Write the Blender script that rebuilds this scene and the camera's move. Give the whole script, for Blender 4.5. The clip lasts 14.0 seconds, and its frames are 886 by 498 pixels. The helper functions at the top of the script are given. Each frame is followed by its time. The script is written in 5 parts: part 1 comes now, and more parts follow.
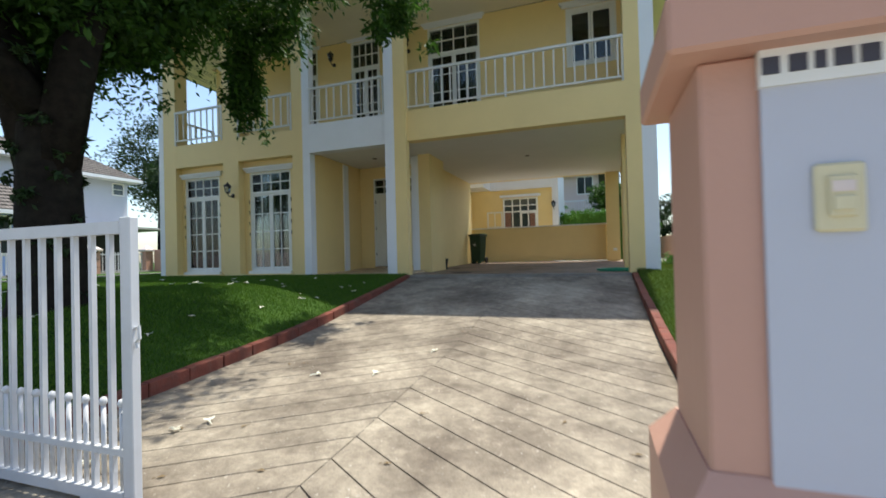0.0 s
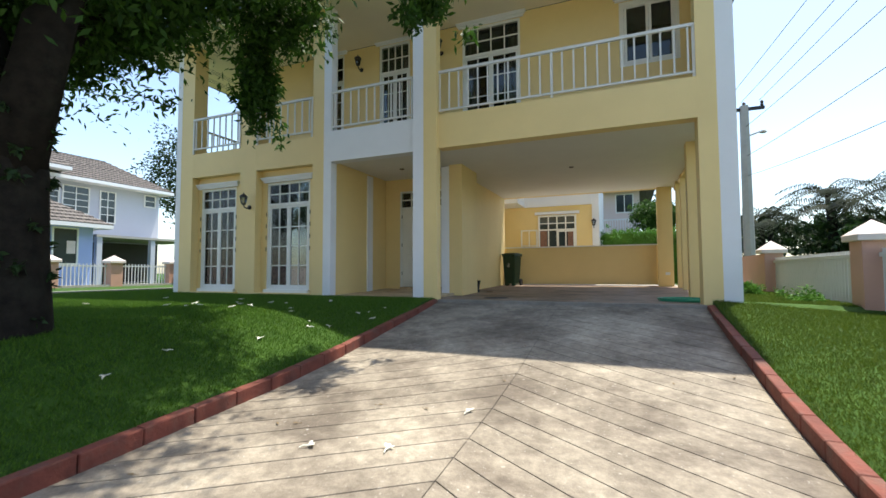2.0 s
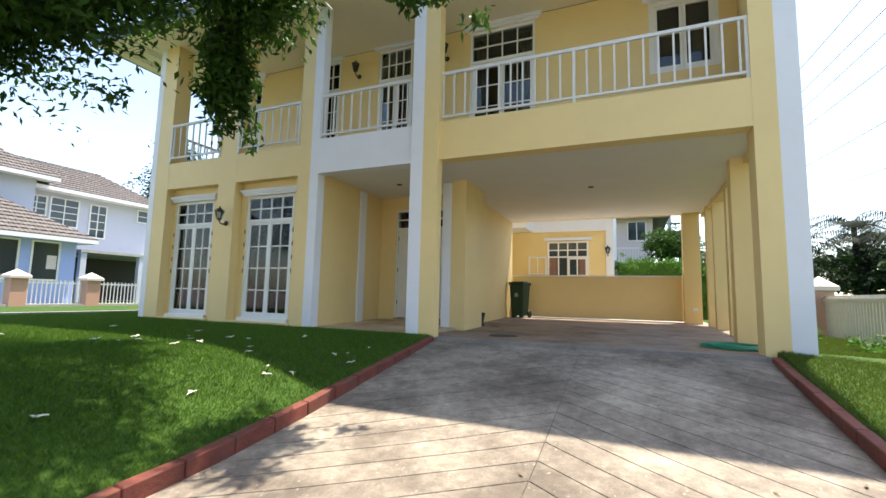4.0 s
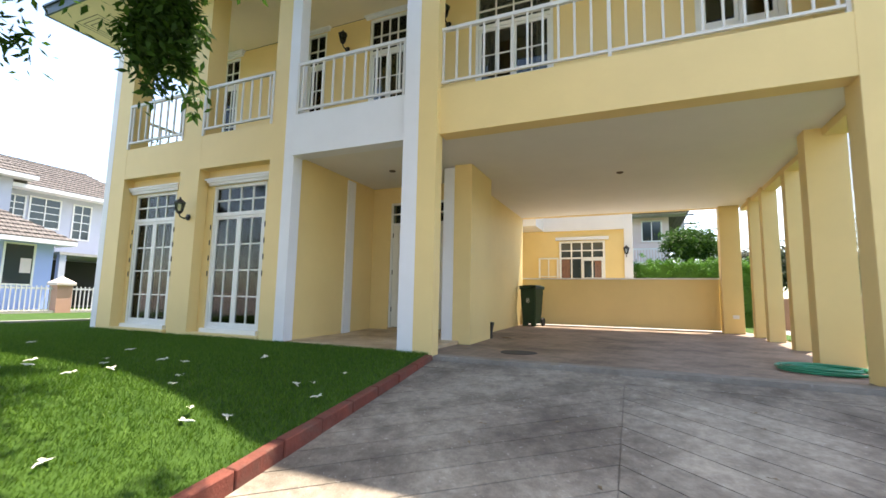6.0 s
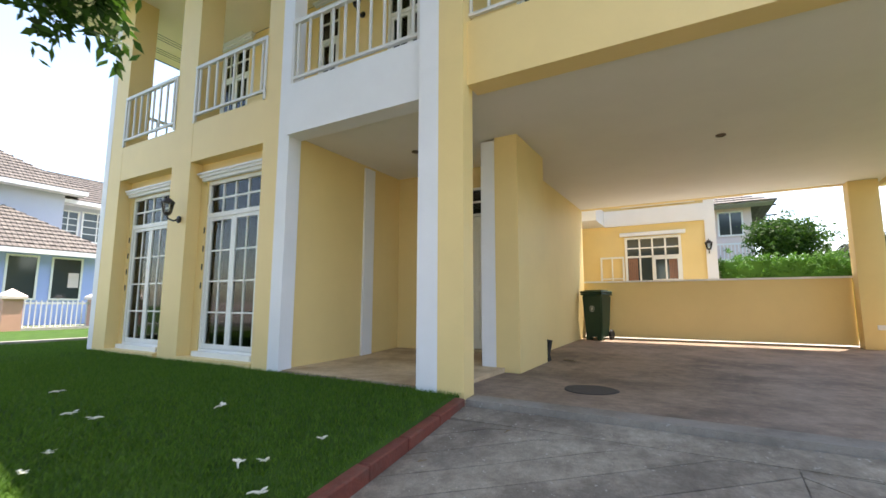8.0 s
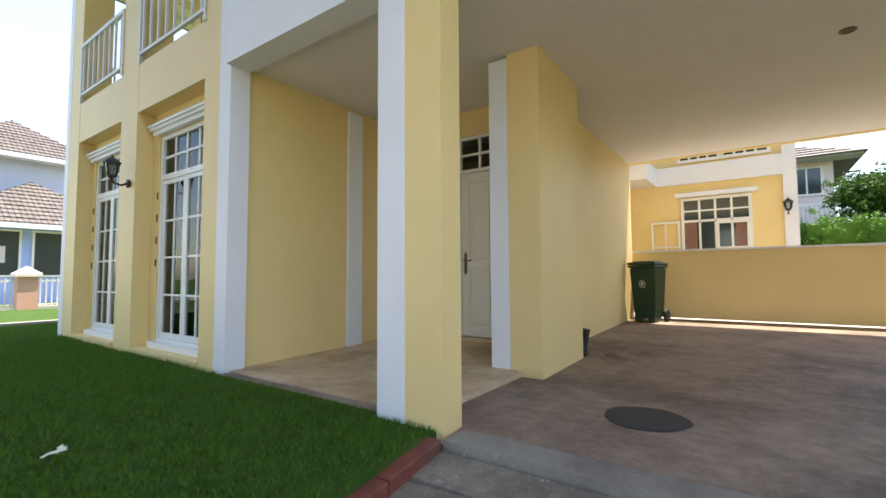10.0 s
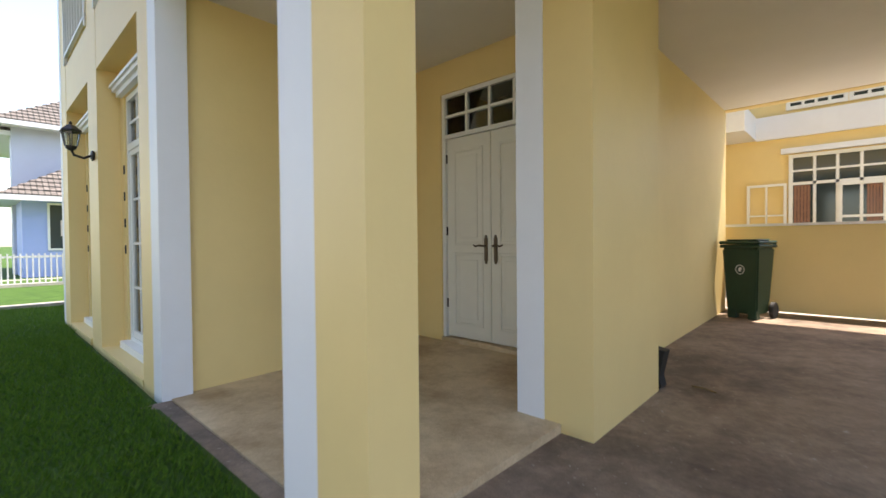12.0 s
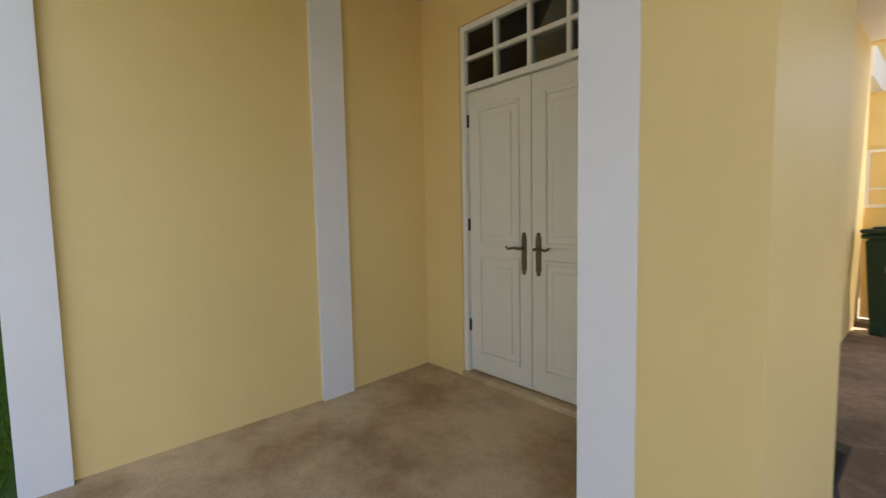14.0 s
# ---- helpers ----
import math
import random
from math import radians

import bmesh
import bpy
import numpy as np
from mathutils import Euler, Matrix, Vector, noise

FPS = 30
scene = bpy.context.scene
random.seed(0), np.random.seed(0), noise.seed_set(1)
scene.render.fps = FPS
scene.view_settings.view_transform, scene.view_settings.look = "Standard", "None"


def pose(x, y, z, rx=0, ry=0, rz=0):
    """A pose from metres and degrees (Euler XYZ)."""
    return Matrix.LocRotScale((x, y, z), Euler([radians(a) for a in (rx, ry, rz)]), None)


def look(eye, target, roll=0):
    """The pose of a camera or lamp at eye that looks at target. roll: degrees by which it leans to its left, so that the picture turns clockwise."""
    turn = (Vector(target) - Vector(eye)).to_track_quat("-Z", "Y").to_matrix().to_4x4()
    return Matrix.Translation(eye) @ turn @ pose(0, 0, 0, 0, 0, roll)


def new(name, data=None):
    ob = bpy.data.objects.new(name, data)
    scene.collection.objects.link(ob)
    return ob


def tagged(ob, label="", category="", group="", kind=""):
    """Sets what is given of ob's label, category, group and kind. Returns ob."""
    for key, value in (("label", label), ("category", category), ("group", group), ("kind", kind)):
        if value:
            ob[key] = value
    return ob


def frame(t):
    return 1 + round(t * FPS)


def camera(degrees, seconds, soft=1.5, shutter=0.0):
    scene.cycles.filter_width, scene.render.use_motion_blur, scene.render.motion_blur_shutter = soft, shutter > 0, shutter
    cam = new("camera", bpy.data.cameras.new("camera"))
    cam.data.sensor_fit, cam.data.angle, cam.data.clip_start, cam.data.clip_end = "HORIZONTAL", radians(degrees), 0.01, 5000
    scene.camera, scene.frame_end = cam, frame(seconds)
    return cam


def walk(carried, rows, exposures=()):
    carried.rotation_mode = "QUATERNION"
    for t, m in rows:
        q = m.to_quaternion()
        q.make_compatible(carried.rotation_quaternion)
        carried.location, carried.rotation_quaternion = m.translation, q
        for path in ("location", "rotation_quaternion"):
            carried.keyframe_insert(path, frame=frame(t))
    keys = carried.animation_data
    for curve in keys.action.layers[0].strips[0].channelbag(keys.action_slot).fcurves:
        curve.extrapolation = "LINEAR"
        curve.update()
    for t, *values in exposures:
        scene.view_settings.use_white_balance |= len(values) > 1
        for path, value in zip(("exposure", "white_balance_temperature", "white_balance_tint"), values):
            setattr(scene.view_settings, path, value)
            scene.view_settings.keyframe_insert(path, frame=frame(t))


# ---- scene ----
cam = camera(90.0, 14.0, shutter=0.5)
PATH = [
    (0, (0.529, -0.154, 0.434), (-0.121, 1.737, 0.459), -1.5),
    (0.5, (0.435, 0.074, 0.459), (-0.325, 1.921, 0.573), 0.3),
    (1, (0.347, 0.341, 0.475), (-0.533, 2.135, 0.557), 0.6),
    (1.5, (0.178, 0.639, 0.5), (-0.591, 2.482, 0.609), 0.1),
    (2, (0.053, 0.915, 0.527), (-0.712, 2.76, 0.631), -0.2),
    (2.5, (-0.059, 1.249, 0.567), (-0.913, 3.046, 0.766), 2.0),
    (3, (-0.21, 1.559, 0.595), (-1.004, 3.38, 0.824), 1.1),
    (3.5, (-0.334, 1.815, 0.627), (-1.088, 3.658, 0.813), 1.0),
    (3.7, (-0.346, 1.935, 0.638), (-1.123, 3.768, 0.833), 1.2),
    (5.8, (-0.847, 3.299, 0.699), (-1.624, 5.125, 0.954), 1.6),
    (6, (-0.907, 3.472, 0.707), (-1.699, 5.295, 0.935), 1.2),
    (6.5, (-1.089, 3.888, 0.728), (-1.842, 5.722, 0.991), -0.9),
    (7, (-1.186, 4.274, 0.753), (-2.02, 6.075, 1.0), 0.8),
    (7.5, (-1.288, 4.676, 0.793), (-2.262, 6.412, 0.991), 1.4),
    (8, (-1.449, 5.102, 0.819), (-2.442, 6.82, 1.067), 0.2),
    (8.2, (-1.488, 5.232, 0.821), (-2.502, 6.948, 0.986), -0.1),
    (10.3, (-1.828, 6.805, 0.931), (-3.029, 8.4, 1.042), 0.2),
    (10.5, (-1.81, 6.937, 0.948), (-3.055, 8.498, 1.06), 0.9),
    (11, (-1.942, 7.265, 1.02), (-3.237, 8.788, 1.083), 0.2),
    (11.5, (-2.117, 7.566, 1.089), (-3.436, 9.069, 1.056), -1.0),
    (12, (-2.278, 7.91, 1.139), (-3.651, 9.364, 1.104), -0.5),
    (12.5, (-2.49, 8.239, 1.198), (-3.891, 9.664, 1.122), -0.8),
    (13, (-2.724, 8.497, 1.251), (-4.062, 9.975, 1.101), -2.3),
    (13.5, (-2.92, 8.769, 1.304), (-4.329, 10.182, 1.181), -1.5),
    (14, (-3.08, 9.024, 1.319), (-4.589, 10.328, 1.166), -1.1),
]
EXPOSURE = [(0.0, 1.08, 6650, 6), (1.5, 1.35, 6650, 6), (2.5, 1.45, 6850, 9), (3.5, 1.7, 6950, 11), (6.5, 2.2, 7250, 13), (8.2, 2.16, 7200, 13), (11.0, 2.17, 7200, 14), (12.5, 2.04, 7350, 16), (13.0, 1.97, 7400, 18), (13.5, 2.03, 7500, 19), (14.0, 2.33, 7550, 17)]
walk(cam, [(t, look(eye, target, roll)) for t, eye, target, roll in PATH], EXPOSURE)


# ---- light ----
world = bpy.data.worlds.new("sky")
scene.world = world
world.use_nodes = True
wn = world.node_tree
sky = wn.nodes.new("ShaderNodeTexSky")
sky.sky_type = "NISHITA"
sky.sun_disc = False
SUN_DIR = Vector((0.155, 0.29, 1.0)).normalized()
sky.sun_elevation = math.asin(SUN_DIR.z)
sky.sun_rotation = math.atan2(SUN_DIR.x, SUN_DIR.y)
sky.air_density, sky.dust_density, sky.ozone_density = 1.0, 1.2, 1.0
wn.nodes["Background"].inputs[1].default_value = 0.125
wn.links.new(sky.outputs[0], wn.nodes["Background"].inputs[0])
sun_data = bpy.data.lights.new("sun", "SUN")
sun_data.energy, sun_data.angle, sun_data.color = 3.1, radians(0.6), (1.0, 0.95, 0.86)
sun = new("sun", sun_data)
sun.matrix_world = look(SUN_DIR * 60, (0, 0, 0))


# ---- materials ----
def mat(name, col, rough=0.6, metal=0.0, var=0.0, scale=3.0, bump=0.0, bscale=60.0, col2=None, obj_var=0.0, spec=0.5, stain=None, stain_scale=1.2, stain_amt=0.5):
    m = bpy.data.materials.new(name)
    m.use_nodes = True
    nt = m.node_tree
    b = nt.nodes["Principled BSDF"]
    b.inputs["Roughness"].default_value = rough
    b.inputs["Metallic"].default_value = metal
    b.inputs["Specular IOR Level"].default_value = spec
    b.inputs["Base Color"].default_value = (*col, 1)
    co = nt.nodes.new("ShaderNodeTexCoord")
    last = None
    if var or col2:
        n = nt.nodes.new("ShaderNodeTexNoise")
        n.inputs["Scale"].default_value = scale
        n.inputs["Detail"].default_value = 8
        n.inputs["Roughness"].default_value = 0.65
        nt.links.new(co.outputs["Object"], n.inputs["Vector"])
        r = nt.nodes.new("ShaderNodeValToRGB")
        c2 = col2 or tuple(c * (1 - var) for c in col)
        r.color_ramp.elements[0].position, r.color_ramp.elements[1].position = 0.35, 0.65
        r.color_ramp.elements[0].color, r.color_ramp.elements[1].color = (*c2, 1), (*col, 1)
        nt.links.new(n.outputs["Fac"], r.inputs[0])
        last = r.outputs[0]
    if stain:
        n = nt.nodes.new("ShaderNodeTexNoise")
        n.inputs["Scale"].default_value = stain_scale
        n.inputs["Detail"].default_value = 10
        n.inputs["Roughness"].default_value = 0.7
        nt.links.new(co.outputs["Object"], n.inputs["Vector"])
        mp = nt.nodes.new("ShaderNodeMapRange")
        mp.inputs["From Min"].default_value, mp.inputs["From Max"].default_value = 0.48, 0.68
        mp.inputs["To Max"].default_value = stain_amt
        nt.links.new(n.outputs["Fac"], mp.inputs["Value"])
        mx = nt.nodes.new("ShaderNodeMix")
        mx.data_type = "RGBA"
        nt.links.new(mp.outputs[0], mx.inputs["Factor"])
        if last:
            nt.links.new(last, mx.inputs["A"])
        else:
            mx.inputs["A"].default_value = (*col, 1)
        mx.inputs["B"].default_value = (*stain, 1)
        last = mx.outputs["Result"]
    if obj_var:
        oi = nt.nodes.new("ShaderNodeObjectInfo")
        mp = nt.nodes.new("ShaderNodeMapRange")
        mp.inputs["To Min"].default_value, mp.inputs["To Max"].default_value = 1 - obj_var, 1 + obj_var
        nt.links.new(oi.outputs["Random"], mp.inputs["Value"])
        hs = nt.nodes.new("ShaderNodeHueSaturation")
        nt.links.new(mp.outputs[0], hs.inputs["Value"])
        if last:
            nt.links.new(last, hs.inputs["Color"])
        else:
            hs.inputs["Color"].default_value = (*col, 1)
        last = hs.outputs[0]
    if last:
        nt.links.new(last, b.inputs["Base Color"])
    if bump:
        n = nt.nodes.new("ShaderNodeTexNoise")
        n.inputs["Scale"].default_value = bscale
        n.inputs["Detail"].default_value = 6
        nt.links.new(co.outputs["Object"], n.inputs["Vector"])
        bp = nt.nodes.new("ShaderNodeBump")
        bp.inputs["Strength"].default_value = bump
        bp.inputs["Distance"].default_value = 0.01
        nt.links.new(n.outputs["Fac"], bp.inputs["Height"])
        nt.links.new(bp.outputs[0], b.inputs["Normal"])
    return m


def worn_concrete(name, pale, dark, fleck, rough, big, lo, hi, amt, bump=0.5, grain=0.35, fleck_lo=0.66, obj_var=0.0):
    """Weathered concrete: broad stains, fine mottling, scattered pale flecks and grit relief."""
    m = bpy.data.materials.new(name)
    m.use_nodes = True
    nt = m.node_tree
    b = nt.nodes["Principled BSDF"]
    b.inputs["Roughness"].default_value = rough
    b.inputs["Specular IOR Level"].default_value = 0.35
    co = nt.nodes.new("ShaderNodeTexCoord")

    def noise_node(scale, detail, r):
        n = nt.nodes.new("ShaderNodeTexNoise")
        n.inputs["Scale"].default_value, n.inputs["Detail"].default_value, n.inputs["Roughness"].default_value = scale, detail, r
        nt.links.new(co.outputs["Object"], n.inputs["Vector"])
        return n.outputs["Fac"]

    def span(fac, a, c, t0, t1):
        mp = nt.nodes.new("ShaderNodeMapRange")
        mp.inputs["From Min"].default_value, mp.inputs["From Max"].default_value = a, c
        mp.inputs["To Min"].default_value, mp.inputs["To Max"].default_value = t0, t1
        nt.links.new(fac, mp.inputs["Value"])
        return mp.outputs[0]

    def mix(fac, a, c, mode="MIX"):
        mx = nt.nodes.new("ShaderNodeMix")
        mx.data_type, mx.blend_type = "RGBA", mode
        for key, val in (("Factor", fac), ("A", a), ("B", c)):
            if isinstance(val, tuple):
                mx.inputs[key].default_value = (*val, 1)
            elif isinstance(val, float):
                mx.inputs[key].default_value = val
            else:
                nt.links.new(val, mx.inputs[key])
        return mx.outputs["Result"]

    col = mix(span(noise_node(big, 12, 0.72), lo, hi, 0.0, amt), pale, dark)
    col = mix(span(noise_node(9.0, 8, 0.75), 0.40, 0.62, grain, 0.0), col, tuple(c * 0.55 for c in dark))
    col = mix(span(noise_node(34.0, 3, 0.5), fleck_lo, fleck_lo + 0.03, 0.0, 0.7), col, fleck)
    col = mix(span(noise_node(140.0, 2, 0.5), 0.35, 0.65, 0.22, 0.0), col, tuple(c * 0.5 for c in dark))
    if obj_var:
        oi = nt.nodes.new("ShaderNodeObjectInfo")
        hs = nt.nodes.new("ShaderNodeHueSaturation")
        nt.links.new(span(oi.outputs["Random"], 0.0, 1.0, 1 - obj_var, 1 + obj_var), hs.inputs["Value"])
        nt.links.new(col, hs.inputs["Color"])
        col = hs.outputs[0]
    nt.links.new(col, b.inputs["Base Color"])
    bp = nt.nodes.new("ShaderNodeBump")
    bp.inputs["Strength"].default_value, bp.inputs["Distance"].default_value = bump, 0.008
    nt.links.new(noise_node(45.0, 6, 0.6), bp.inputs["Height"])
    nt.links.new(bp.outputs[0], b.inputs["Normal"])
    return m


CONC = worn_concrete("stamped_concrete", (0.50, 0.435, 0.34), (0.13, 0.103, 0.08), (0.54, 0.50, 0.44), 0.8, 0.75, 0.36, 0.60, 0.9, 0.7, 0.4, 0.68, 0.07)
CFLOOR = worn_concrete("carport_concrete", (0.38, 0.28, 0.212), (0.12, 0.084, 0.066), (0.48, 0.44, 0.40), 0.62, 1.1, 0.43, 0.63, 0.9, 0.3, 0.35, 0.685)
PORCHF = worn_concrete("porch_screed", (0.74, 0.57, 0.37), (0.36, 0.23, 0.125), (0.62, 0.54, 0.42), 0.5, 1.6, 0.42, 0.64, 0.85, 0.15, 0.15, 0.74)
YELLOW = mat("yellow_wall_paint", (0.82, 0.62, 0.28), 0.5, var=0.05, scale=1.3, bump=0.12, bscale=25)
WHITE = mat("white_wall_paint", (0.80, 0.80, 0.82), 0.5, var=0.04, scale=2, bump=0.1, bscale=30)
CEIL = mat("ceiling_paint", (0.78, 0.75, 0.70), 0.7, var=0.04, scale=1.5)
SOFFIT = mat("cream_soffit_board", (0.80, 0.70, 0.50), 0.6, var=0.04, scale=1.5)
FRAME = mat("white_gloss_paint", (0.80, 0.80, 0.77), 0.35, var=0.04, scale=5)
RAIL = mat("white_metal_paint", (0.70, 0.68, 0.64), 0.4, var=0.06, scale=6)
DOORW = mat("cream_door_paint", (0.78, 0.76, 0.68), 0.4, var=0.04, scale=4)
LEDGE = worn_concrete("carport_ledge_concrete", (0.31, 0.28, 0.245), (0.15, 0.13, 0.11), (0.45, 0.44, 0.42), 0.7, 1.5, 0.45, 0.65, 0.7, 0.4, 0.2, 0.70)
GATEW = mat("white_gate_paint", (0.62, 0.63, 0.66), 0.45, var=0.08, scale=6)
JOINT = mat("dark_joint", (0.16, 0.14, 0.12), 0.9, var=0.3, scale=9)
CURB = mat("brick_red_kerb", (0.20, 0.05, 0.03), 0.8, var=0.35, scale=7, bump=0.5, bscale=40, stain=(0.13, 0.07, 0.05), stain_scale=5, stain_amt=0.7, obj_var=0.1)
GRASS = mat("turf", (0.05, 0.105, 0.014), 0.85, col2=(0.024, 0.062, 0.007), scale=3.0, bump=0.8, bscale=90, spec=0.2)
ROAD = mat("road_concrete", (0.34, 0.32, 0.29), 0.85, var=0.25, scale=1.5, bump=0.4, bscale=40)
PINK = mat("pink_fence_paint", (0.56, 0.32, 0.245), 0.6, var=0.06, scale=2, bump=0.15, bscale=35)
WCAP = mat("white_cap_paint", (0.72, 0.62, 0.58), 0.6, var=0.08, scale=4)
ROOF = mat("grey_roof_tile", (0.24, 0.215, 0.20), 0.75, var=0.2, scale=4, obj_var=0.05)
def tile_pattern(m, c1, c2, gap, scale):
    nt = m.node_tree
    co = nt.nodes.new("ShaderNodeTexCoord")
    br = nt.nodes.new("ShaderNodeTexBrick")
    br.inputs["Color1"].default_value, br.inputs["Color2"].default_value, br.inputs["Mortar"].default_value = (*c1, 1), (*c2, 1), (*gap, 1)
    br.inputs["Scale"].default_value, br.inputs["Mortar Size"].default_value = scale, 0.035
    nt.links.new(co.outputs["Object"], br.inputs["Vector"])
    nt.links.new(br.outputs["Color"], nt.nodes["Principled BSDF"].inputs["Base Color"])


tile_pattern(ROOF, (0.16, 0.138, 0.125), (0.115, 0.098, 0.09), (0.045, 0.04, 0.036), 1.5)
ROOFD = mat("blue_grey_roof_tile", (0.10, 0.14, 0.18), 0.6, var=0.3, scale=5)
NWALL = mat("neighbour_white_wall", (0.52, 0.54, 0.62), 0.6, var=0.05, scale=1)
NBLUE = mat("neighbour_blue_wall", (0.36, 0.46, 0.80), 0.6, var=0.05, scale=1)
NPINK = mat("neighbour_pink_wall", (0.72, 0.60, 0.56), 0.6, var=0.05, scale=1)
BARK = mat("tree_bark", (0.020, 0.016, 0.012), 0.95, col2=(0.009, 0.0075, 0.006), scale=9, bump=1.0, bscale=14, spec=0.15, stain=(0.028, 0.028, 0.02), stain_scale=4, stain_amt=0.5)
BINM = mat("green_bin_plastic", (0.012, 0.045, 0.022), 0.45, var=0.2, scale=5)
RUBBER = mat("black_rubber", (0.012, 0.012, 0.012), 0.6)
HOSE = mat("green_hose_plastic", (0.01, 0.24, 0.13), 0.4)
BRASS = mat("old_bronze", (0.17, 0.13, 0.09), 0.4, 0.8, var=0.2, scale=12)
IRON = mat("dark_lantern_iron", (0.035, 0.03, 0.03), 0.45, 0.5)
PLASTIC = mat("ivory_plastic", (0.66, 0.60, 0.40), 0.4)
CURT = mat("beige_curtain", (0.30, 0.265, 0.22), 0.9, var=0.15, scale=8)
CURTR = mat("brown_red_curtain", (0.30, 0.15, 0.10), 0.9, var=0.2, scale=10)
# near-black colour stands in for the lack of light inside rooms
INSHADE = mat("unlit_room_shade", (0.06, 0.055, 0.05), 0.9)
PETAL = mat("white_petal", (0.75, 0.74, 0.62), 0.6, var=0.1, scale=20)
DRYLEAF = mat("dry_leaf", (0.22, 0.15, 0.07), 0.8, var=0.3, scale=20)
WOODP = mat("grey_utility_concrete", (0.42, 0.40, 0.37), 0.8, var=0.15, scale=3)
WIRE = mat("black_cable", (0.02, 0.02, 0.022), 0.6)
INK = mat("dark_ink", (0.05, 0.05, 0.07), 0.6)
ASPH = mat("dark_patch", (0.035, 0.035, 0.04), 0.7, var=0.3, scale=8, bump=0.5, bscale=60)


def leaf_material(name, a, b, trans=0.35, spec=0.25):
    m = bpy.data.materials.new(name)
    m.use_nodes = True
    nt = m.node_tree
    bs = nt.nodes["Principled BSDF"]
    g = nt.nodes.new("ShaderNodeNewGeometry")
    r = nt.nodes.new("ShaderNodeValToRGB")
    r.color_ramp.elements[0].color, r.color_ramp.elements[1].color = (*a, 1), (*b, 1)
    nt.links.new(g.outputs["Random Per Island"], r.inputs[0])
    nt.links.new(r.outputs[0], bs.inputs["Base Color"])
    bs.inputs["Roughness"].default_value = 0.6
    bs.inputs["Specular IOR Level"].default_value = spec
    tr = nt.nodes.new("ShaderNodeBsdfTranslucent")
    hs = nt.nodes.new("ShaderNodeHueSaturation")
    hs.inputs["Value"].default_value = 1.6
    nt.links.new(r.outputs[0], hs.inputs["Color"])
    nt.links.new(hs.outputs[0], tr.inputs["Color"])
    mx = nt.nodes.new("ShaderNodeMixShader")
    mx.inputs[0].default_value = trans
    nt.links.new(bs.outputs[0], mx.inputs[1])
    nt.links.new(tr.outputs[0], mx.inputs[2])
    nt.links.new(mx.outputs[0], nt.nodes["Material Output"].inputs["Surface"])
    return m


LEAF = leaf_material("tree_leaf", (0.016, 0.045, 0.007), (0.05, 0.115, 0.014), 0.33)
LEAFDK = leaf_material("dark_far_leaf", (0.010, 0.026, 0.007), (0.028, 0.058, 0.014), 0.2)
HEDGE = leaf_material("hedge_leaf", (0.045, 0.13, 0.014), (0.095, 0.22, 0.028), 0.25)
PALM = leaf_material("palm_leaf", (0.008, 0.014, 0.006), (0.02, 0.03, 0.012), 0.1, 0.05)
BLADE = leaf_material("grass_blade", (0.040, 0.105, 0.008), (0.105, 0.195, 0.018), 0.25)
BLADEY = leaf_material("sunny_grass_blade", (0.055, 0.10, 0.010), (0.12, 0.165, 0.022), 0.25)


def glass_material(name, tint):
    m = bpy.data.materials.new(name)
    m.use_nodes = True
    nt = m.node_tree
    for n in list(nt.nodes):
        if n.type == "BSDF_PRINCIPLED":
            nt.nodes.remove(n)
    tb = nt.nodes.new("ShaderNodeBsdfTransparent")
    tb.inputs[0].default_value = (*tint, 1)
    gb = nt.nodes.new("ShaderNodeBsdfGlossy")
    gb.inputs["Roughness"].default_value = 0.02
    fr = nt.nodes.new("ShaderNodeFresnel")
    fr.inputs[0].default_value = 1.5
    mx = nt.nodes.new("ShaderNodeMixShader")
    nt.links.new(fr.outputs[0], mx.inputs[0])
    nt.links.new(tb.outputs[0], mx.inputs[1])
    nt.links.new(gb.outputs[0], mx.inputs[2])
    nt.links.new(mx.outputs[0], nt.nodes["Material Output"].inputs["Surface"])
    return m


GLASS = glass_material("window_glass", (0.75, 0.80, 0.80))


# ---- mesh tools ----
def mesh_ob(name, verts, faces, material, parent=None, label="", smooth=False):
    me = bpy.data.meshes.new(name)
    me.from_pydata([tuple(v) for v in verts], [], faces)
    me.materials.append(material)
    if smooth:
        me.polygons.foreach_set("use_smooth", [True] * len(me.polygons))
    ob = new(name, me)
    if parent:
        ob.parent = parent
    if label:
        tagged(ob, label)
    return ob


def part(name, bm, material, parent=None, label="", smooth=False):
    me = bpy.data.meshes.new(name)
    bmesh.ops.recalc_face_normals(bm, faces=bm.faces)
    bm.to_mesh(me)
    bm.free()
    me.materials.append(material)
    if smooth:
        me.polygons.foreach_set("use_smooth", [True] * len(me.polygons))
    ob = new(name, me)
    if parent:
        ob.parent = parent
    if label:
        tagged(ob, label)
    return ob


def add_box(bm, x0, x1, y0, y1, z0, z1, bevel=0.0, m=None):
    r = bmesh.ops.create_cube(bm, size=1.0)
    vs = r["verts"]
    for v in vs:
        v.co = Vector((x0 + (v.co.x + 0.5) * (x1 - x0), y0 + (v.co.y + 0.5) * (y1 - y0), z0 + (v.co.z + 0.5) * (z1 - z0)))
    if bevel:
        es = list({e for v in vs for e in v.link_edges})
        out = bmesh.ops.bevel(bm, geom=es, offset=bevel, segments=1, affect="EDGES", profile=0.7)
        vs = list({v for f in out["faces"] for v in f.verts} | {v for v in vs if v.is_valid})
    if m is not None:
        bmesh.ops.transform(bm, matrix=m, verts=[v for v in vs if v.is_valid])
    return bm


